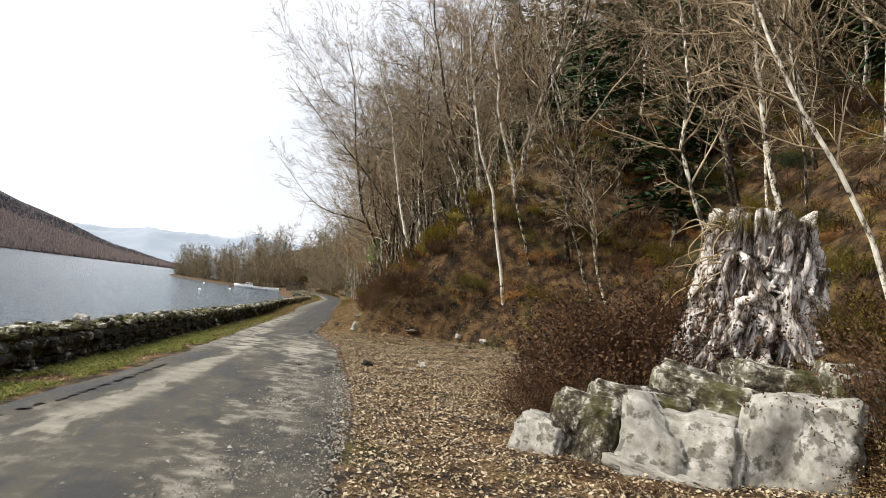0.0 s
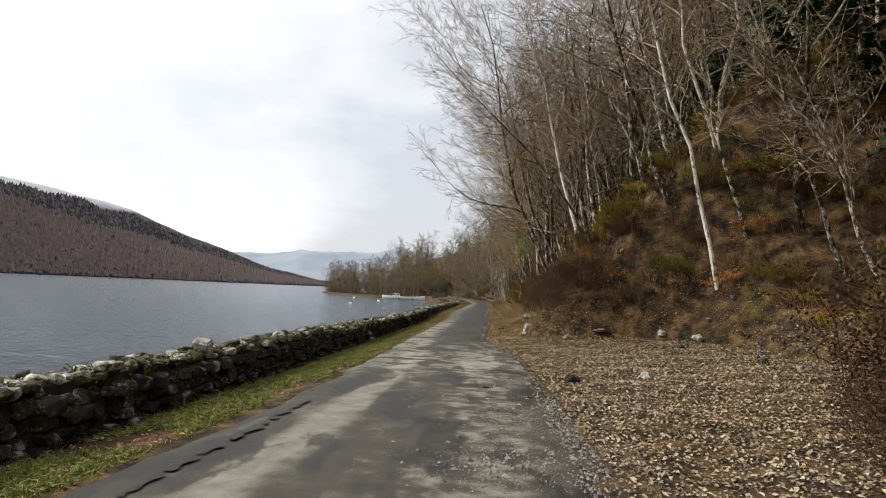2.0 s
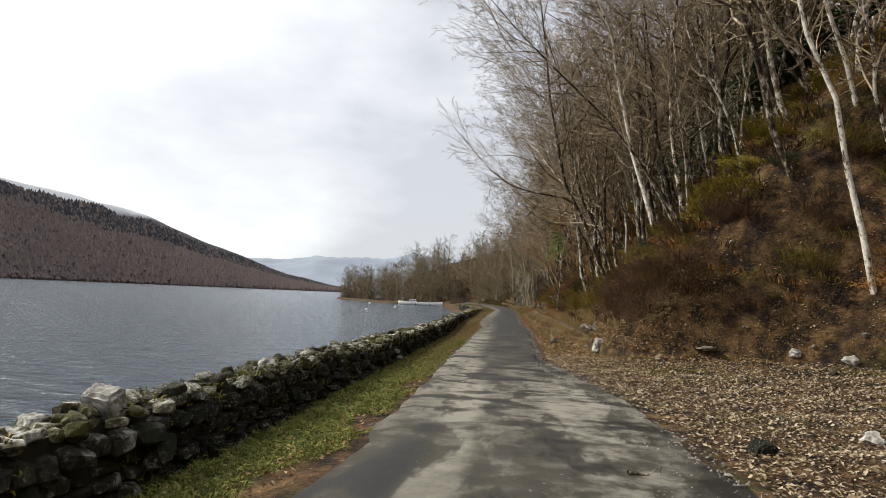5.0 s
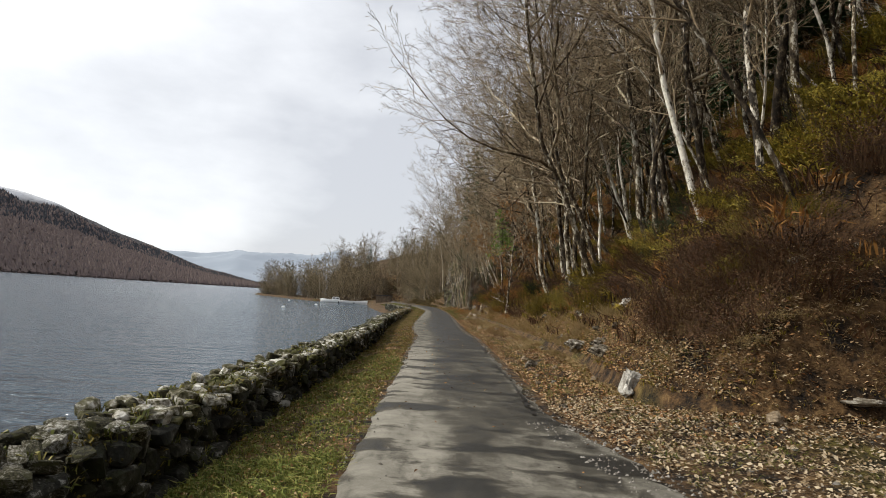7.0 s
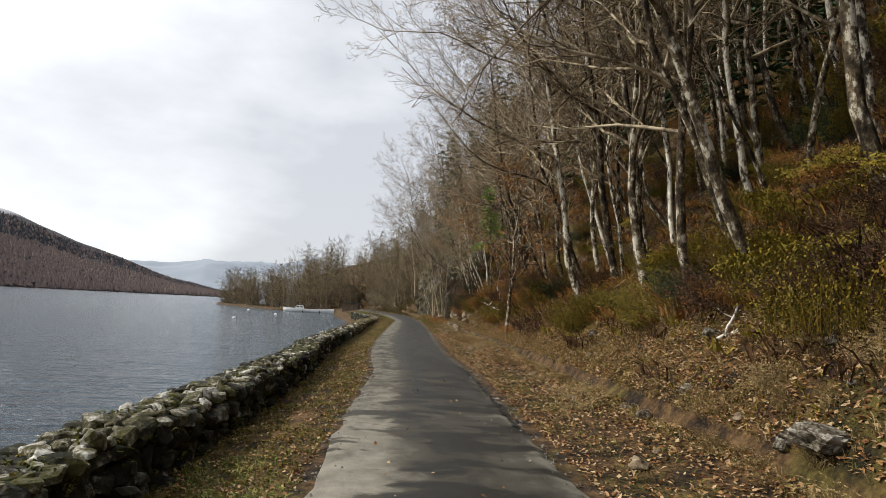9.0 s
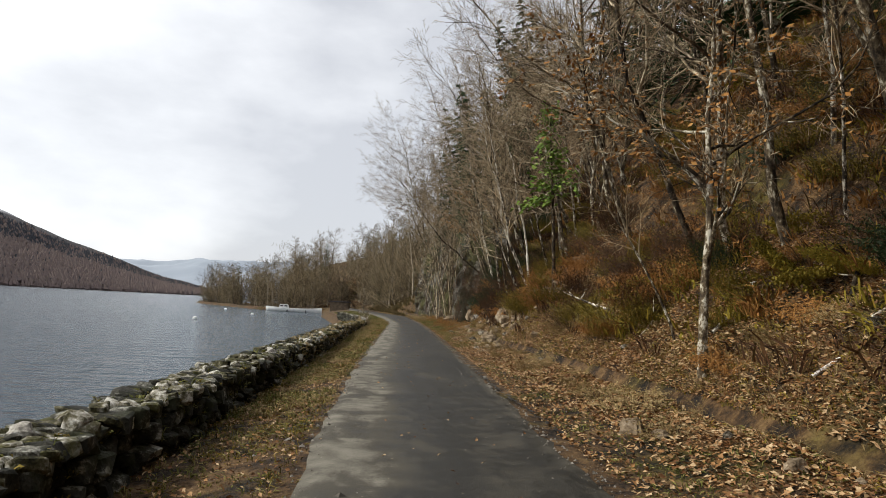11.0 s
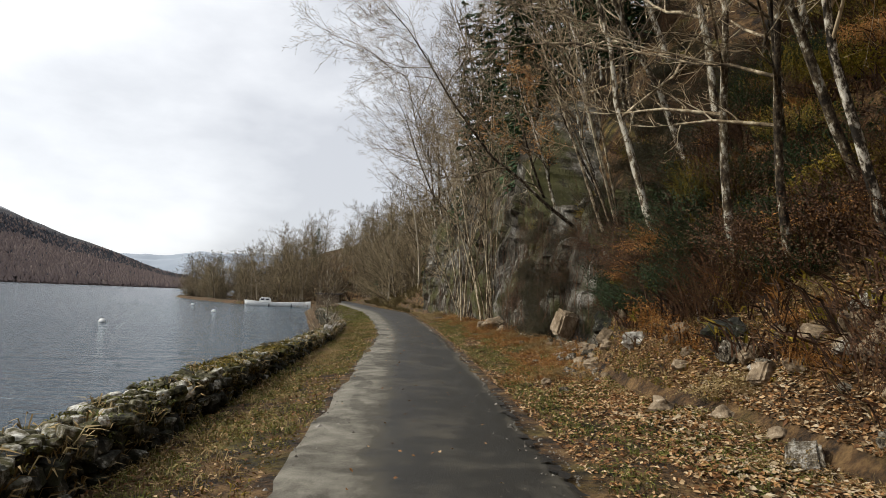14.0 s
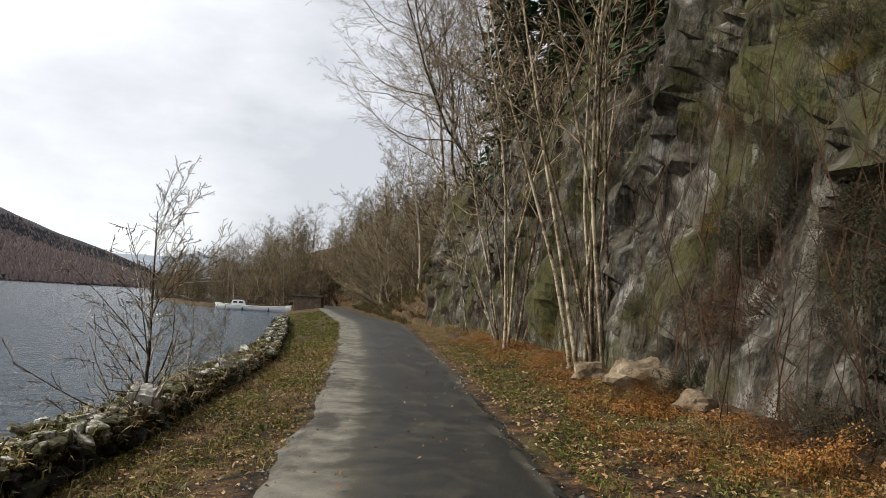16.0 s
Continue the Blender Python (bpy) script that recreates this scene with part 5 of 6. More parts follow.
grass_strip("verge_grass", GREEN_GRASS, 11000, (-36, -19), left_verge, 0.14, "short olive-green grass along the wall foot", 4)
grass_strip("thinning_grass", GREEN_GRASS, 2600, (-19.5, -8), left_verge, 0.12, "thin green grass along the wall foot", 30)
grass_strip("olive_grass", GORSE, 13000, (-20, 60), left_verge, 0.10, "thin olive grass on the shore verge", 14)
grass_strip("sparse_grass", GRASS, 6500, (-20, 60), left_verge, 0.12, "sparse green grass on the shore verge", 15)
grass_strip("dry_grass", STRAW, 4500, (8, 62), left_verge, 0.20, "dry grass along the shore verge", 5)
grass_strip("bank_grass", GRASS, 9000, (-20, 62), lambda rng, y: float(road_right(y)) + 0.15 + 1.9 * rng.random(), 0.12, "thin grass along the road edge", 6)


grass_strip("foot_grass", STRAW, 9000, (-18, 37), lambda rng, y: float(bank_foot(y)) - 0.3 + 1.3 * rng.random(), 0.17, "dry grass over the foot of the bank", 18)
grass_strip("foot_moss", MOSS, 14000, (-18, 37), lambda rng, y: float(bank_foot(y)) - 0.3 + 1.7 * rng.random(), 0.10, "olive moss and fine grass over the foot of the bank", 19)
grass_strip("rust_grass", BRACKEN, 11000, (34, 64), lambda rng, y: float(bank_foot(y)) - 0.1 - 1.6 * rng.random() ** 1.4, 0.15, "low rust-brown growth along the cliff foot", 20)
grass_strip("far_verge_grass", GRASS, 9000, (58, 104), left_verge, 0.22, "olive grass on the far verge", 27)
grass_strip("far_right_grass", STRAW, 7000, (60, 104), lambda rng, y: float(road_right(y)) + 0.1 + 3.2 * rng.random(), 0.22, "dry grass beside the far bend", 28)
grass_strip("right_grass", GRASS, 12000, (22, 62), lambda rng, y: float(road_right(y)) + 0.2 + 1.8 * rng.random(), 0.13, "olive grass among the leaves by the road", 16)
grass_strip("shore_grass", GRASS, 7000, (8, 60), left_verge, 0.15, "olive grass on the shore verge", 17)


def grit(name, mat, count, where, size, label, seed):
    """Loose chips and pebbles lying on the ground."""
    rng = random.Random(seed)
    v, f = [], []
    for _ in range(count):
        x, y = where(rng)
        p = Vector((x, y, max(height(x, y), 0.002 if road_left(y) < x < road_right(y) else -9)))
        r = size * rng.uniform(0.4, 1.3) * (1 + 1.8 * (rng.random() < 0.03))
        a = rng.uniform(0, 6.28)
        i = len(v)
        ring = [p + Vector((math.cos(a + k * 1.571 + rng.gauss(0, 0.2)) * r, math.sin(a + k * 1.571) * r * 0.7, -0.01)) for k in range(4)]
        v += [*ring, p + Vector((rng.gauss(0, 0.2) * r, rng.gauss(0, 0.2) * r, r * rng.uniform(0.25, 0.5)))]
        f += [(i + k, i + (k + 1) % 4, i + 4) for k in range(4)]
    return tagged(new(name, mesh_from(name, v, f, mat)), label, "gravel", kind="stuff")


CHIPS = island_material("grey_tan_chips", [(0.06, 0.052, 0.044), (0.14, 0.125, 0.105), (0.21, 0.19, 0.165), (0.34, 0.32, 0.29)])


def layby(rng):
    y = rng.uniform(-39, -17)
    return float(road_right(y)) - 0.6 + (float(bank_foot(y)) - float(road_right(y)) + 0.3) * rng.random(), y


def road_side(rng):
    y = rng.uniform(-20, 60)
    side = rng.random() < 0.6
    return (float(road_right(y)) + rng.gauss(0.1, 0.22), y) if side else (float(road_left(y)) - rng.gauss(0.1, 0.2), y)


grit("layby_gravel", CHIPS, 14000, layby, 0.020, "loose stone chips over the lay-by", 7)
grit("edge_gravel", CHIPS, 9000, road_side, 0.017, "loose chips along the crumbling road edges", 8)
grit("road_gravel", CHIPS, 16000, lambda rng: (3.7 - 2.6 * rng.random() ** 1.7, rng.uniform(-40, -27)), 0.015, "gravel strewn over the road at the lay-by", 9)


def wall_growth(name, mat, count, y_range, h, label, seed, front):
    """Moss and grass that grows along the wall's top and front."""
    rng = random.Random(seed)
    v, f = [], []
    for _ in range(count):
        y = rng.uniform(*y_range)
        if noise.noise(Vector((y * 0.8, seed, 0))) < -0.15:
            continue
        if rng.random() < front:
            p = Vector((float(wall_line(y)) - 0.02, y, rng.uniform(-0.2, float(wall_top(y)))))
        else:
            p = Vector((float(wall_line(y)) - rng.uniform(0.05, 0.5), y, float(wall_top(y)) + 0.02))
        bv, bf = [], []
        blades(rng, 7, 0.07, h * rng.uniform(0.5, 1.3), 0.012, 1.4, bv, bf, 1.3)
        i = len(v)
        v += [q + p for q in bv]
        f += [tuple(k + i for k in q) for q in bf]
    return tagged(new(name, mesh_from(name, v, f, mat)), label, "moss", kind="stuff")


wall_growth("wall_moss", GORSE, 2400, (-35, 58), 0.05, "olive moss on the wall's stones", 51, 0.35)
wall_growth("wall_grass", GRASS, 1800, (-35, 58), 0.12, "green tufts growing from the wall", 52, 0.5)
wall_growth("dead_wall_grass", STRAW, 700, (14, 58), 0.24, "dry stalks growing along the wall", 53, 0.7)
wall_growth("moss_cushion", GORSE, 1300, (33, 41), 0.12, "bright yellow-green moss cushion on the wall top", 54, 0.1)

# ---------- rocks, stump, boat, shed ----------
PALE_ROCK = material("pale_rock", [(0.28, (0.07, 0.062, 0.05)), (0.42, (0.24, 0.22, 0.19)), (0.58, (0.42, 0.40, 0.36)), (0.75, (0.66, 0.64, 0.60))], scale=2.2, fine=12, rough=0.9, bump=0.6)
TAN_ROCK = material("tan_rock", [(0.28, (0.06, 0.042, 0.026)), (0.45, (0.15, 0.108, 0.068)), (0.62, (0.26, 0.20, 0.135)), (0.78, (0.42, 0.35, 0.27))], scale=2.0, fine=12, rough=0.9, bump=0.5, per_object=0.12)
LEDGE_ROCK = material("streaked_ledge_rock", [(0.36, (0.022, 0.017, 0.011)), (0.46, (0.10, 0.080, 0.055)), (0.56, (0.19, 0.160, 0.120)), (0.68, (0.44, 0.41, 0.36))], scale=3.5, fine=14, rough=0.95, bump=1.0, bump_size=0.05, per_object=0.12)


def slab_mesh(seed, mat):
    """A blocky rock of one metre with flat split faces and chipped edges."""
    bm = bmesh.new()
    bmesh.ops.create_cube(bm, size=1)
    bmesh.ops.subdivide_edges(bm, edges=bm.edges[:], cuts=7, use_grid_fill=True)
    rng = random.Random(seed)
    skew = [rng.uniform(-0.25, 0.25) for _ in range(4)]
    for v in bm.verts:
        p = v.co.copy()
        near = sorted((abs(p.x), abs(p.y), abs(p.z)))[1]
        v.co = p * (1 - 0.22 * max(0, (near - 0.34) / 0.16) ** 2)
        q = p * 2.2 + Vector((seed * 3.1, 0, 0))
        v.co += p.normalized() * (0.10 * noise.noise(q) + 0.06 * noise.noise(q * 2.7) + 0.03 * noise.noise(q * 6))
        v.co += Vector((skew[0] * p.z + skew[1] * p.y, skew[2] * p.z, skew[3] * p.x * 0.7))
    me = bpy.data.meshes.new("slab")
    bm.to_mesh(me)
    bm.free()
    me.materials.append(mat)
    return me


rock_shapes = {m.name: [slab_mesh(300 + k, m) if k == 0 else rock_mesh("boulder", 300 + k, m, 3, 0.75, 0.8) for k in range(5)] for m in (PALE_ROCK, TAN_ROCK, STONE, LEDGE_ROCK)}


def boulder(mat, k, x, y, size, turn=0.0, label="angular boulder lying on the leafy bank", sink=0.12, stretch=(1, 1, 1), z=None):
    ob = new("boulder", rock_shapes[mat.name][k % 5])
    p = set_at(x, y) if z is None else Vector((x, y, z))
    ob.matrix_basis = Matrix.LocRotScale(p + Vector((0, 0, size * stretch[2] * (0.33 - sink))), Euler((0.2, 0.1, turn)), [size * s for s in stretch])
    return tagged(ob, label, "boulder")


TAN_L, PALE_L, GREY_L = "tan angular boulder fallen on the bank", "pale lichen-white boulder on the bank", "grey mossy boulder at the bank foot"
for mat, k, x, y, size, turn, lab in [
    (PALE_ROCK, 3, 4.3, -11.0, 0.3, 0.6, PALE_L),
    (TAN_ROCK, 0, 3.9, 25.7, 0.55, 0.4, TAN_L), (TAN_ROCK, 3, 3.95, 25.0, 0.48, 1.4, TAN_L), (TAN_ROCK, 2, 4.6, 27.0, 0.42, 2.2, TAN_L), (TAN_ROCK, 3, 4.9, 27.6, 0.5, 0.1, TAN_L), (TAN_ROCK, 2, 4.5, 25.6, 0.36, 0.7, TAN_L), (TAN_ROCK, 4, 4.8, 26.2, 0.4, 1.7, TAN_L), (TAN_ROCK, 0, 5.4, 28.0, 0.45, 2.7, TAN_L), (TAN_ROCK, 4, 4.1, 27.4, 0.3, 2.4, TAN_L),
    (TAN_ROCK, 4, 5.2, 26.6, 0.5, 0.8, TAN_L), (TAN_ROCK, 0, 4.2, 28.4, 0.42, 0.9, TAN_L), (TAN_ROCK, 1, 4.4, 26.2, 0.4, 2.9, TAN_L), (TAN_ROCK, 2, 3.4, 24.4, 0.38, 1.9, TAN_L), (TAN_ROCK, 3, 5.5, 27.3, 0.45, 1.2, TAN_L),
    (TAN_ROCK, 4, 3.9, 16.3, 0.30, 0.5, TAN_L), (TAN_ROCK, 0, 4.3, 15.1, 0.26, 1.5, TAN_L), (TAN_ROCK, 1, 5.5, 16.4, 0.4, 0.2, TAN_L), (TAN_ROCK, 3, 5.0, 15.6, 0.5, 2.2, TAN_L),
    (TAN_ROCK, 2, 3.2, 50.8, 0.6, 0.4, TAN_L), (TAN_ROCK, 4, 3.4, 48.9, 0.9, 1.0, TAN_L), (TAN_ROCK, 0, 3.6, 49.9, 0.5, 0.2, TAN_L), (TAN_ROCK, 2, 3.5, 47.4, 0.45, 2.0, TAN_L),
    (PALE_ROCK, 4, 7.6, -18.6, 0.3, 0.4, PALE_L), (PALE_ROCK, 1, 6.8, -18.0, 0.25, 1.4, PALE_L),
    (STONE, 0, 3.61, -25.3, 0.2, 0.2, GREY_L), (PALE_ROCK, 3, 4.94, -24.7, 0.22, 0.2, PALE_L), (PALE_ROCK, 2, 3.6, 33.2, 0.4, 0.0, PALE_L), (STONE, 4, 4.0, 31.0, 0.55, 0.6, GREY_L), (STONE, 1, 4.2, 33.0, 0.6, 1.6, GREY_L), (STONE, 0, 4.0, 36.0, 0.5, 2.6, GREY_L),
]:
    boulder(mat, k, x, y, size, turn, lab)

boulder(TAN_ROCK, 0, 3.9, 39.3, 0.5, 0.2, "pale tan pointed boulder at the cliff foot", z=0.75, stretch=(0.9, 0.9, 1.3))
stone_scatter = random.Random(91)
for k in range(70):
    y = stone_scatter.uniform(27, 41)
    x = float(bank_foot(y)) + stone_scatter.uniform(-0.5, 1.0 if y < 35 else 0.1)
    tagged(boulder(stone_scatter.choice((TAN_ROCK, TAN_ROCK, LEDGE_ROCK)), k, x, y, stone_scatter.uniform(0.12, 0.34), stone_scatter.uniform(0, 6.28), "loose tan stone in the scree"), group="scree at the bank foot")
for k in range(90):
    y = stone_scatter.uniform(19, 30)
    x = float(bank_foot(y)) + stone_scatter.uniform(-0.6, 2.4)
    tagged(boulder(TAN_ROCK, k, x, y, stone_scatter.uniform(0.12, 0.36), stone_scatter.uniform(0, 6.28), "loose tan stone in the scree"), group="scree at the bank foot")
for k in range(130):
    y = stone_scatter.choice((stone_scatter.uniform(-26, -8), stone_scatter.uniform(-10, 46)))
    x = float(bank_foot(y)) + stone_scatter.uniform(-1.2, 1.6 if y < 33 else 0.0)
    tagged(boulder(stone_scatter.choice((TAN_ROCK, LEDGE_ROCK, LEDGE_ROCK)), k, x, y, stone_scatter.uniform(0.08, 0.22), stone_scatter.uniform(0, 6.28), "small loose stone among the leaves"), group="loose stones on the bank")


def cracked_slab(seed, mat, cells=9, cuts=22, crack=0.045):
    """A block of one metre whose faces are split into tilted flat pieces with open joints between them."""
    rng = random.Random(seed)
    bm = bmesh.new()
    bmesh.ops.create_cube(bm, size=1)
    bmesh.ops.subdivide_edges(bm, edges=bm.edges[:], cuts=cuts, use_grid_fill=True)
    seeds = [(Vector((rng.uniform(-0.6, 0.6), rng.uniform(-0.6, 0.6), rng.uniform(-0.6, 0.6))), rng.uniform(-0.035, 0.02), Vector((rng.gauss(0, 0.07), rng.gauss(0, 0.07), rng.gauss(0, 0.07)))) for _ in range(cells)]
    skew = [rng.uniform(-0.16, 0.16) for _ in range(4)]
    for v in bm.verts:
        p = v.co.copy()
        warp = p + 0.10 * noise.noise_vector(p * 2.3 + Vector((seed, 0, 0))) + 0.04 * noise.noise_vector(p * 7 + Vector((seed, 0, 0)))
        near = sorted(((warp - c).length, k) for k, (c, _, _) in enumerate(seeds))[:2]
        c, lift, tilt = seeds[near[0][1]]
        gap = near[1][0] - near[0][0]
        mid = sorted((abs(p.x), abs(p.y), abs(p.z)))[1]
        out = lift + tilt.dot(p - c) - crack * max(0.0, 1 - gap / 0.045) + 0.07 * noise.noise(p * 2.1 + Vector((seed * 2, 0, 0))) + 0.022 * noise.noise(p * 9 + Vector((seed, 0, 0))) + 0.010 * noise.noise(p * 21) - 0.10 * max(0.0, (mid - 0.40) / 0.1) ** 2
        v.co = p + p.normalized() * out + Vector((skew[0] * p.z + skew[1] * p.y, skew[2] * p.z, skew[3] * p.x))
    me = bpy.data.meshes.new("slab")
    bm.to_mesh(me)
    bm.free()
    me.materials.append(mat)
    me.polygons.foreach_set("use_smooth", [True] * len(me.polygons))
    return me


def outcrop():
    """The pale split rock under the stump, of several slabs."""
    root = tagged(empty("rock_outcrop", (6.9, -34.0, 0.0)), "pale cracked rock outcrop beside the lay-by", "rock")
    for p, s, turn, mat, cells in [
        ((7.02, -33.85, 0.30), (1.36, 1.3, 1.22), -0.62, FACE_ROCK, 9), ((7.96, -34.25, 0.50), (1.10, 1.3, 1.35), -0.56, FACE_ROCK, 6), ((7.35, -34.35, -0.22), (2.5, 1.0, 0.62), -0.60, FACE_ROCK, 9),
        ((6.75, -33.1, 0.40), (1.2, 1.1, 1.05), -0.35, MOSSY_ROCK, 8), ((7.6, -33.2, 0.66), (1.3, 1.2, 1.05), -0.82, MOSSY_ROCK, 9), ((8.35, -33.25, 0.90), (1.15, 1.1, 1.0), -0.3, MOSSY_ROCK, 8),
        ((6.15, -33.25, 0.32), (0.8, 0.9, 0.95), -0.75, MOSSY_ROCK, 7), ((5.75, -33.0, 0.15), (0.7, 0.8, 0.6), -1.0, FACE_ROCK, 6), ((9.1, -33.7, 0.75), (1.0, 1.2, 1.5), -0.4, MOSSY_ROCK, 7),
    ]:
        ob = part("slab", cracked_slab(len(root.children) + 31, mat, cells), root)
        ob.matrix_basis = Matrix.LocRotScale(Vector(p) - Vector((6.9, -34.0, 0.0)), Euler((-0.10, 0.10, turn)), Vector(s))
    return root


FACE_ROCK = material("pale_split_rock", [(0.30, (0.045, 0.040, 0.032)), (0.40, (0.20, 0.185, 0.16)), (0.50, (0.27, 0.255, 0.225)), (0.60, (0.36, 0.345, 0.315)), (0.72, (0.54, 0.53, 0.50))], scale=2.4, fine=11, rough=0.9, bump=0.5)
mossy(FACE_ROCK, 2.3, 0.54, 0.60, 0.8, (0.06, 0.052, 0.034))
mossy(FACE_ROCK, 6.0, 0.58, 0.64, 0.7, (0.03, 0.026, 0.018))
MOSSY_ROCK = material("dark_mossy_rock", [(0.36, (0.012, 0.010, 0.006)), (0.47, (0.060, 0.050, 0.034)), (0.55, (0.135, 0.118, 0.090)), (0.62, (0.40, 0.38, 0.33))], scale=4.0, fine=16, rough=0.95, bump=1.0, bump_size=0.05)
mossy(MOSSY_ROCK, 2.2, 0.50, 0.60, 0.8, (0.050, 0.046, 0.012))
outcrop()
for x, y, size, k, tall in ((3.30, -15.02, 0.44, 0, 1.15), (3.18, -15.22, 0.26, 3, 1.2), (3.50, -14.85, 0.30, 0, 0.9)):
    boulder(PALE_ROCK, k, x, y, size * 0.85, 0.7 * k, "ragged white quartz boulder on the leafy bank", -0.08, (0.75, 0.7, tall), z=0.12)
for x, y, z, size, k in ((4.1, -11.3, 0.62, 0.55, 0), (4.3, -11.2, 0.95, 0.5, 3), (3.8, -9.5, 0.5, 0.45, 0), (3.6, -13.8, 0.5, 0.42, 2), (3.75, -12.4, 0.55, 0.5, 0), (4.75, -13.6, 1.3, 0.4, 3), (6.1, -17.0, 0.95, 0.5, 2), (6.45, -16.8, 0.45, 0.45, 0), (7.7, -18.5, 0.35, 0.36, 3), (5.2, -17.3, 0.5, 0.4, 4), (4.1, -6.6, 0.5, 0.4, 0)):
    boulder(LEDGE_ROCK, k, x, y, size, 0.5 + 0.4 * k, "grey-tan rock ledge jutting out of the bank", 0.2, (1.9, 0.8, 0.45), z=z)
BLEACHED = material("bleached_root_wood", [(0.36, (0.018, 0.012, 0.008)), (0.45, (0.15, 0.115, 0.09)), (0.52, (0.42, 0.37, 0.34)), (0.62, (0.74, 0.70, 0.67))], scale=2.6, fine=14, rough=0.9, bump=0.9, stretch=(3.0, 3.0, 0.7))


def stump_reach(a, u):
    """How far the stump's surface stands from its axis."""
    q = Vector((math.cos(a) * 1.6, math.sin(a) * 1.6, u * 1.5))
    bend = 0.9 * noise.noise(Vector((math.cos(a), math.sin(a), u * 2.2 + 4)))
    ridge = 1 - abs(noise.noise(Vector((math.cos(a + bend) * 3.4, math.sin(a + bend) * 3.4, u * 0.9 + 3)))) * 2.8
    fine = 1 - abs(noise.noise(Vector((math.cos(a + bend) * 9, math.sin(a + bend) * 9, u * 1.6 + 7)))) * 2.5
    r = (0.86 - 0.24 * u + 0.26 * (1 - u) ** 3) * (1 + 0.26 * ridge + 0.10 * fine + 0.12 * noise.noise(q * 1.7) + 0.05 * noise.noise(q * 7))
    hole = 1.15 * math.exp(-((a - 4.20) / 0.46) ** 2 - ((u - 0.52) / 0.24) ** 2) + 0.8 * math.exp(-((a - 3.75) / 0.20) ** 2 - ((u - 0.25) / 0.15) ** 2) + 0.9 * math.exp(-((a - 4.72) / 0.20) ** 2 - ((u - 0.25) / 0.2) ** 2)
    hole *= 1 + 0.7 * noise.noise(Vector((a * 5.0, u * 7.0, 1.5)))
    return r * (1 - 0.62 * max(0.0, min(1, hole)))


def stump():
    """A bleached upturned root mass, facing the road."""
    rng = random.Random(23)
    root = tagged(empty("tree_stump", (9.3, -31.3, 0.75)), "huge bleached gnarled tree stump with twisted roots above a rock", "stump")
    verts, faces, rows, cols, tall = [], [], 64, 170, 2.85

    def skin(a, u, out=1.0):
        r = stump_reach(a, u) * out
        return Vector((r * math.cos(a), r * math.sin(a), (tall + 0.28 * noise.noise(Vector((math.cos(a) * 3.1, math.sin(a) * 3.1, 6.0))) * u) * u))

    for j in range(rows):
        for i in range(cols):
            verts.append(skin(2 * math.pi * i / cols, j / (rows - 1)))
    for j in range(rows - 1):
        for i in range(cols):
            a, b = j * cols + i, j * cols + (i + 1) % cols
            faces.append((a, b, b + cols, a + cols))
    verts.append((0, 0, tall - 0.3))
    faces += [((rows - 1) * cols + i, (rows - 1) * cols + (i + 1) % cols, len(verts) - 1) for i in range(cols)]
    part("trunk", mesh_from("trunk", verts, faces, BLEACHED), root)
    for k in range(26):
        a, u = rng.uniform(3.3, 5.3), rng.uniform(0.45, 0.95)
        n = rng.randint(6, 12)
        turn = rng.gauss(0, 0.06)
        pts = []
        for s in range(n):
            pts.append(skin(a, max(u, 0.0), 1.03 + 0.03 * math.sin(s * 1.7 + k)))
            turn += rng.gauss(0, 0.05)
            a, u = a + turn, u - rng.uniform(0.03, 0.08)
        r0 = rng.uniform(0.02, 0.06)
        v, f = [], []
        tube(v, f, pts, [r0 * (1.1 - 0.7 * s / n) for s in range(n)], 7)
        part("root", mesh_from("root", v, f, BLEACHED, True), root)
    def bare_reach(a, u):
        return (0.98 - 0.24 * u + 0.30 * (1 - u) ** 3) * (1 + 0.10 * noise.noise(Vector((a * 2, u * 3, 9))))

    for k in range(30):
        a, u = rng.uniform(3.55, 4.85), rng.uniform(0.35, 0.80)
        n = rng.randint(8, 13)
        da, du = rng.gauss(0, 0.10), rng.uniform(-0.07, 0.01)
        r0 = rng.choice((0.03, 0.04, 0.06, 0.10)) * rng.uniform(0.8, 1.2)
        inner = rng.uniform(0.72, 1.02)
        pts = []
        for s in range(n):
            rr = bare_reach(a, u) * inner
            pts.append(Vector((rr * math.cos(a), rr * math.sin(a), tall * u)))
            da, du = da + rng.gauss(0, 0.07), du + rng.gauss(-0.004, 0.022)
            da, du = max(-0.16, min(0.16, da)), max(-0.09, min(0.05, du))
            inner += rng.gauss(0, 0.035)
            a, u = min(4.95, max(3.4, a + da)), max(0.02, min(0.86, u + du))
        v, f = [], []
        tube(v, f, pts, [r0 * (1.1 - 0.65 * s / n) * (1 + 0.25 * math.sin(s * 2.1 + k)) for s in range(n)], 8)
        part("root", mesh_from("root", v, f, BLEACHED, True), root)
    for k in range(16):
        a = rng.uniform(3.1, 3.7)
        p = skin(a, rng.uniform(0.6, 0.95))
        d = Vector((-0.7 + rng.gauss(0, 0.3), rng.gauss(0.2, 0.4), rng.uniform(0.0, 0.5))).normalized()
        pts = [p]
        for s in range(7):
            d = (d + Vector((rng.gauss(0, 0.3), rng.gauss(0, 0.3), rng.gauss(-0.30, 0.2)))).normalized()
            pts.append(pts[-1] + d * 0.13)
        v, f = [], []
        tube(v, f, pts, [0.016 - 0.0017 * s for s in range(8)], 5)
        part("rootlet", mesh_from("rootlet", v, f, STRAW_ROOT, True), root, "thin tan dangling root")
    return root


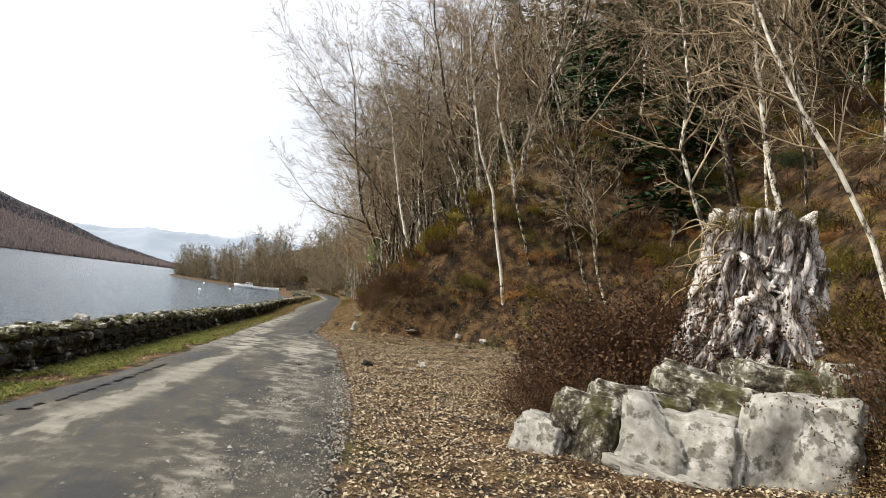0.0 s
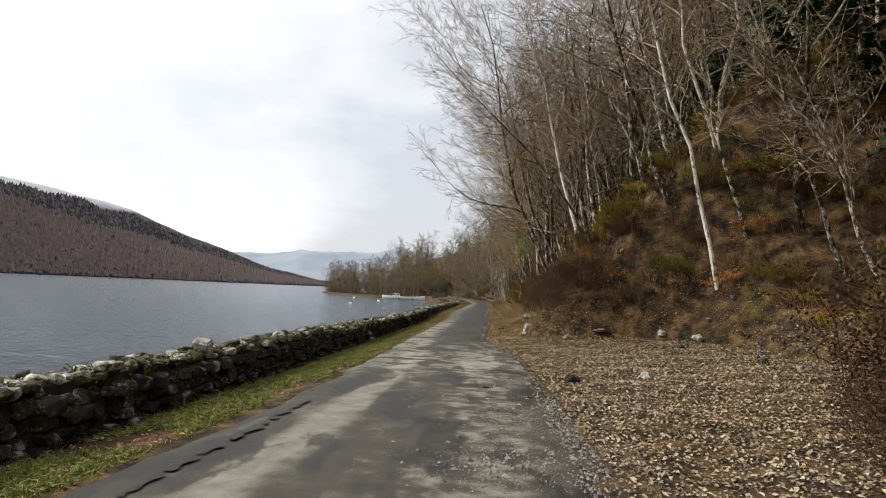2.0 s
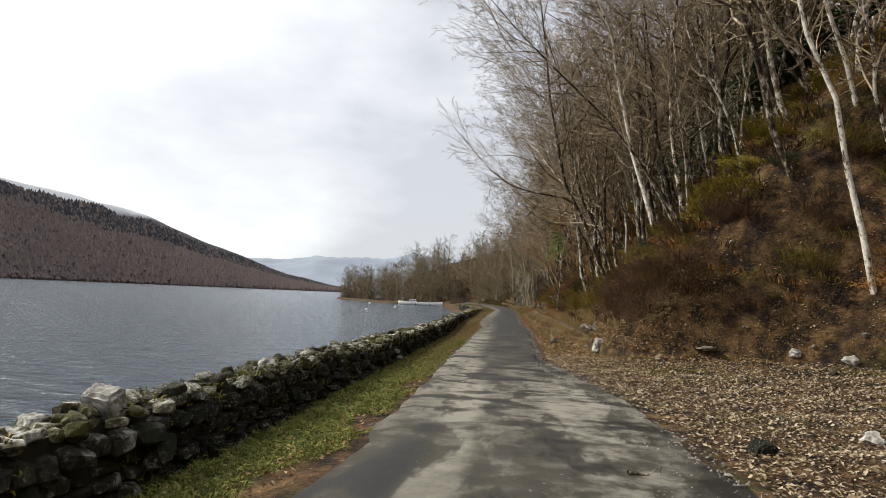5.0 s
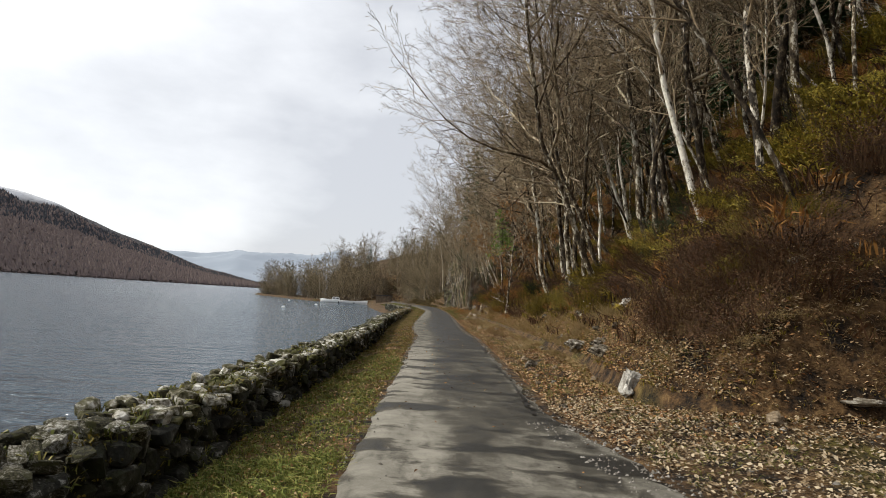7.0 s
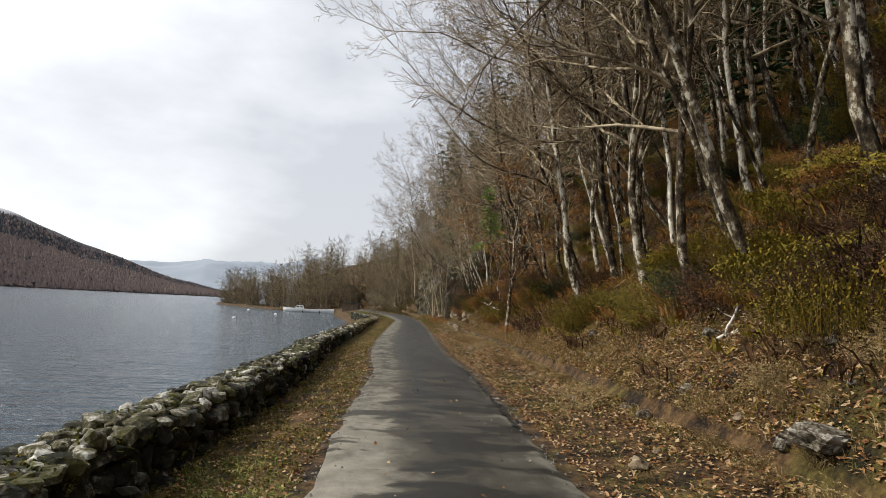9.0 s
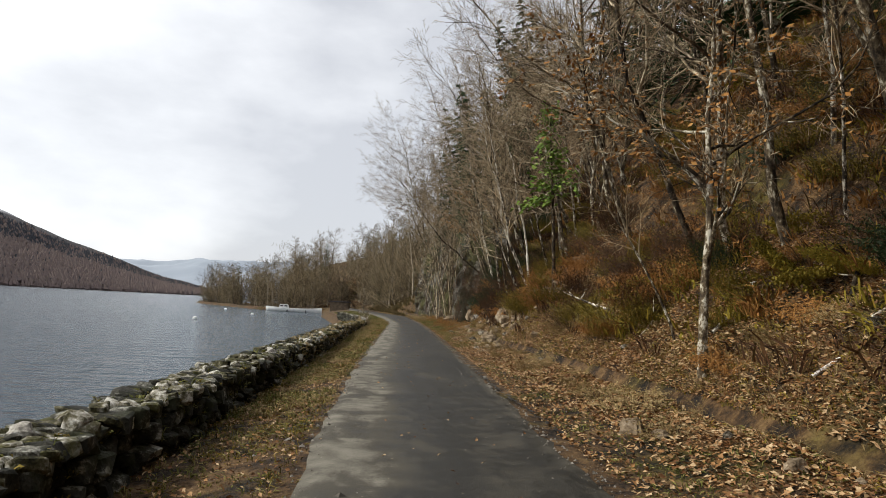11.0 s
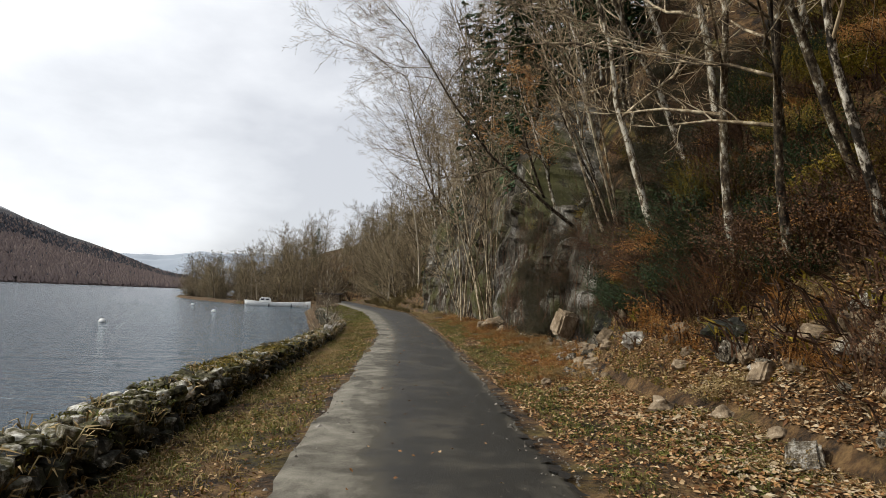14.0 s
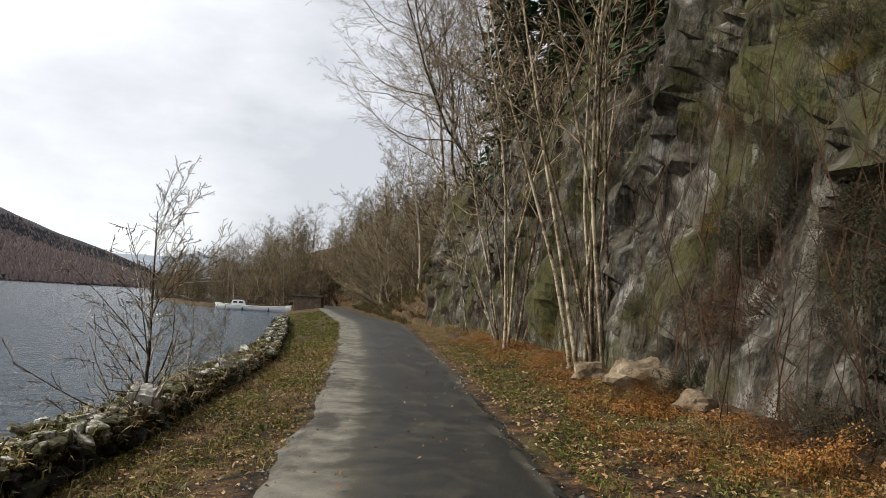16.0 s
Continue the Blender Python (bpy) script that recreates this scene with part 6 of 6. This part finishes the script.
STRAW_ROOT = material("tan_root_bark", [(0.3, (0.16, 0.11, 0.06)), (0.7, (0.42, 0.33, 0.20))], scale=5, rough=0.9, bump=0.2)

stump()

WHITE_PAINT = material("white_boat_paint", [(0.3, (0.62, 0.63, 0.63)), (0.7, (0.82, 0.82, 0.80))], scale=1.0, fine=5, rough=0.4, bump=0.0)
DARK_TRIM = material("dark_boat_trim", [(0.3, (0.02, 0.02, 0.025)), (0.7, (0.06, 0.06, 0.07))], scale=2, rough=0.5, bump=0.0)


def boat(length, beam, x, y, turn, label, cabin=True):
    root = tagged(empty("boat", (x, y, WATER_Z)), label, "boat")
    root.rotation_euler = (0, 0, turn)
    verts, faces, n, m = [], [], 25, 9
    for j in range(n):
        u = j / (n - 1)
        w = beam / 2 * (math.sin(math.pi * min(1, 0.12 + u * 0.95)) ** 0.55 if u < 0.93 else 0.35 * (1 - u) / 0.07)
        top = 0.72 + 0.30 * (2 * u - 0.9) ** 2
        for i in range(m):
            a = math.pi * i / (m - 1)
            verts.append((length * (u - 0.5), -w * math.cos(a) * (1 if 0 < i < m - 1 else 1.03), top - (top + 0.25) * math.sin(a) ** 0.7))
    for j in range(n - 1):
        for i in range(m - 1):
            a = j * m + i
            faces.append((a, a + m, a + m + 1, a + 1))
        faces.append((j * m, j * m + m - 1, (j + 1) * m + m - 1, (j + 1) * m))
    part("hull", mesh_from("hull", verts, faces, WHITE_PAINT, True), root)
    for side in (-1, 1):
        v, f = [], []
        tube(v, f, [Vector(verts[j * m + (0 if side < 0 else m - 1)]) for j in range(0, n, 2)], [0.05] * len(range(0, n, 2)), 5)
        part("gunwale", mesh_from("gunwale", v, f, WHITE_PAINT, True), root)
    if cabin:
        bm = bmesh.new()
        bmesh.ops.create_cube(bm, size=1)
        for p in bm.verts:
            p.co = Vector((p.co.x * 2.2 * (1 if p.co.z < 0 else 0.75) - length * 0.22, p.co.y * beam * 0.62, p.co.z * 1.0 + 1.05))
        bmesh.ops.bevel(bm, geom=bm.edges[:], offset=0.12, segments=2, affect="EDGES")
        me = bpy.data.meshes.new("cabin")
        bm.to_mesh(me)
        bm.free()
        me.materials.append(WHITE_PAINT)
        cab = part("cabin", me, root)
        for side in (-1, 1):
            for k in range(2):
                bm = bmesh.new()
                bmesh.ops.create_cube(bm, size=1)
                for p in bm.verts:
                    p.co = Vector((p.co.x * 0.6 - length * 0.22 + (k - 0.5) * 0.85, p.co.y * 0.04 + side * beam * 0.315, p.co.z * 0.28 + 1.22))
                me = bpy.data.meshes.new("window")
                bm.to_mesh(me)
                bm.free()
                me.materials.append(DARK_TRIM)
                part("window", me, cab)
    for k in (-0.15, 0.2):
        v, f = [], []
        tube(v, f, [Vector((length * k, -beam / 2 - 0.12, 0.55)), Vector((length * k, -beam / 2 - 0.12, 0.2)), Vector((length * k, -beam / 2 - 0.1, 0.0))], [0.05, 0.13, 0.09], 8)
        part("fender", mesh_from("fender", v, f, DARK_TRIM, True), root, "dark hanging fender")
    return root


boat(11.0, 2.2, -23.0, 143.5, radians(6), "long white launch moored at the headland")
boat(4.5, 1.5, -27.5, 146.5, radians(-8), "small white dinghy beside the launch", cabin=False)


def shed():
    root = tagged(empty("boat_shed", (-11.6, 121.0, -1.0)), "small brown stone shed with dark flat roof by the shore", "shed")
    for name, c, s in [("front_wall", (0, -1.4, 0.6), (3.2, 0.25, 3.2)), ("back_wall", (0, 1.4, 0.6), (3.2, 0.25, 3.2)), ("side_wall", (-1.48, 0, 0.6), (0.24, 2.56, 3.2)), ("side_wall", (1.48, 0, 0.6), (0.24, 2.56, 3.2)), ("roof", (0, 0, 2.29), (3.6, 3.4, 0.16))]:
        bm = bmesh.new()
        bmesh.ops.create_cube(bm, size=1)
        for p in bm.verts:
            p.co = Vector([a * b + d for a, b, d in zip(p.co, s, c)])
        bmesh.ops.bevel(bm, geom=bm.edges[:], offset=0.03, segments=1, affect="EDGES")
        me = bpy.data.meshes.new(name)
        bm.to_mesh(me)
        bm.free()
        me.materials.append(DARK_TRIM if name == "roof" else SHED_WALL)
        part(name, me, root, "dark flat roof" if name == "roof" else "")
    return root


SHED_WALL = material("weathered_shed_wall", [(0.3, (0.07, 0.05, 0.035)), (0.7, (0.19, 0.145, 0.10))], scale=2.0, fine=8, rough=0.95, bump=0.5)
shed()


# ---------- fallen branches, buoys, broken tarmac ----------
def fallen_branch(seed, x, y, length, r, turn, bark, label, rise=0.05):
    rng = random.Random(seed)
    root = tagged(empty("fallen_branch", set_at(x, y) + Vector((0, 0, r + 0.03))), label, "branch")
    root.rotation_euler = (0, 0, turn)
    pts, p, d = [Vector((0, 0, 0))], Vector((0, 0, 0)), Vector((1, 0, rise))
    for k in range(7):
        d = (d + Vector((0, rng.gauss(0, 0.22), rng.gauss(0, 0.08)))).normalized()
        p = p + d * length / 7
        pts.append(p.copy())
    v, f = [], []
    tube(v, f, pts, [r * (1 - 0.1 * k) for k in range(8)], 7)
    part("stick", mesh_from("stick", v, f, bark, True), root)
    for k in (2, 4, 5):
        e = Vector((rng.uniform(0.2, 0.8), rng.choice((-1, 1)) * rng.uniform(0.5, 1), rng.uniform(0, 0.5))).normalized()
        v, f = [], []
        tube(v, f, [pts[k], pts[k] + e * length * 0.14, pts[k] + e * length * 0.25 + Vector((0, 0, 0.04))], [r * 0.45, r * 0.3, r * 0.12], 5)
        part("side_twig", mesh_from("side_twig", v, f, bark, True), root)
    return root


branch_rng = random.Random(64)
for k, (x, y, ln, r, turn, bark) in enumerate([
    (2.1, -26.56, 0.45, 0.018, 0.1, BARK), (2.7, -27.36, 0.35, 0.016, 0.3, BARK), (3.0, -28.2, 0.4, 0.015, -0.6, BARK), (4.6, -15.6, 1.5, 0.035, 0.8, BIRCH), (5.3, -12.4, 1.7, 0.04, 0.9, BIRCH), (4.4, -13.6, 0.9, 0.03, 0.6, BIRCH),
    (4.0, 45.5, 1.8, 0.05, 0.5, BLEACHED), (3.6, 44.2, 1.4, 0.04, 0.8, BLEACHED), (3.9, 19.6, 1.2, 0.03, 0.3, BIRCH), (4.2, 13.5, 1.6, 0.03, 2.2, BIRCH), (3.3, 41.2, 0.8, 0.02, 1.2, BIRCH), (3.2, 37.4, 0.9, 0.03, 0.4, BLEACHED), (4.9, 9.0, 1.3, 0.03, 0.9, BIRCH), (5.6, 5.5, 1.6, 0.035, 0.5, BIRCH),
]):
    fallen_branch(500 + k, x, y, ln, r, turn, bark, "pale dead branch fallen on the leafy bank" if bark is not BARK else "short dark stick lying at the road edge", 0.35 if x > 4 else 0.02)
for k in range(34):
    y = branch_rng.uniform(-26, 40)
    x = float(bank_foot(y)) + branch_rng.uniform(0.2, 4.0)
    fallen_branch(600 + k, x, y, branch_rng.uniform(0.8, 2.2), branch_rng.uniform(0.012, 0.03), branch_rng.uniform(-0.4, 1.2), branch_rng.choice((BIRCH, BARK, BLEACHED)), "bare dead branch lying in the undergrowth", 0.7)


def buoy(x, y):
    root = tagged(empty("mooring_buoy", (x, y, WATER_Z)), "small white mooring buoy floating on the lake", "buoy")
    bm = bmesh.new()
    bmesh.ops.create_uvsphere(bm, u_segments=14, v_segments=9, radius=0.26)
    for v in bm.verts:
        v.co.z = v.co.z * 0.85 + 0.08
    me = bpy.data.meshes.new("float_ball")
    bm.to_mesh(me)
    bm.free()
    me.materials.append(WHITE_PAINT)
    part("float_ball", me, root)
    v, f = [], []
    tube(v, f, [Vector((0, 0, 0.26)), Vector((0, 0, 0.42)), Vector((0.05, 0, 0.47)), Vector((0.1, 0, 0.42))], [0.02] * 4, 6)
    part("ring", mesh_from("ring", v, f, DARK_TRIM, True), root)
    return root


for x, y in ((-34.7, 132.7), (-22.2, 73.0), (-23.1, 104.0)):
    buoy(x, y)

for x, y, z, size, k in ((-2.8, 47.1, 0.02, 0.32, 0), (-3.0, 51.0, 0.02, 0.30, 3), (-2.1, -8.5, 0.26, 0.22, 2), (-2.0, -24.0, 0.36, 0.24, 4), (-1.95, -27.5, 0.40, 0.26, 0), (-2.3, 12.0, 0.24, 0.24, 3), (-2.4, 4.5, 0.24, 0.22, 2)):
    boulder(PALE_ROCK, k, x, y, size, k * 1.1, "white lichened stone on top of the shore wall", 0.05, z=z)

CRACK = material("dark_broken_tarmac", [(0.3, (0.006, 0.005, 0.004)), (0.7, (0.022, 0.018, 0.014))], scale=9, rough=0.55, bump=0.5)


def crack(seed, path, width):
    """A ragged dark crack or broken patch in the tarmac, 4 mm over it."""
    rng = random.Random(seed)
    v, f = [], []
    for (x0, y0), (x1, y1) in zip(path, path[1:]):
        n = max(2, int(math.hypot(x1 - x0, y1 - y0) / 0.09))
        base = len(v)
        gap = [rng.random() < 0.25 for _ in range(n + 1)]
        for k in range(n + 1):
            t = k / n
            x, y = x0 + (x1 - x0) * t + rng.gauss(0, 0.02), y0 + (y1 - y0) * t
            w = width * rng.uniform(0.2, 1.1)
            ux, uy = -(y1 - y0), x1 - x0
            s = math.hypot(ux, uy)
            v += [(x - ux / s * w, y - uy / s * w, 0.014), (x + ux / s * w, y + uy / s * w, 0.014)]
        f += [(base + 2 * k, base + 2 * k + 1, base + 2 * k + 3, base + 2 * k + 2) for k in range(n) if not gap[k]]
    return tagged(new("road_crack", mesh_from("road_crack", v, f, CRACK)), "ragged dark crack in the worn tarmac", "crack", kind="structure")


crack(1, [(-0.02, -28.5), (-0.07, -30.3), (-0.15, -32.6), (-0.36, -34.0)], 0.06)
crack(2, [(1.65, -16.5), (1.72, -13.5), (1.7, -10.0)], 0.035)
crack(3, [(1.72, 7.0), (1.55, 11.0), (1.5, 15.0)], 0.03)
crack(4, [(1.42, 26.4), (1.30, 29.2), (1.36, 33.0)], 0.06)
crack(5, [(1.25, 41.0), (1.2, 45.5), (1.05, 50.0)], 0.04)
crack(6, [(1.75, -6.5), (1.74, -3.0), (1.7, 1.0)], 0.04)
crack(7, [(0.5, -22.0), (1.3, -22.3)], 0.02)
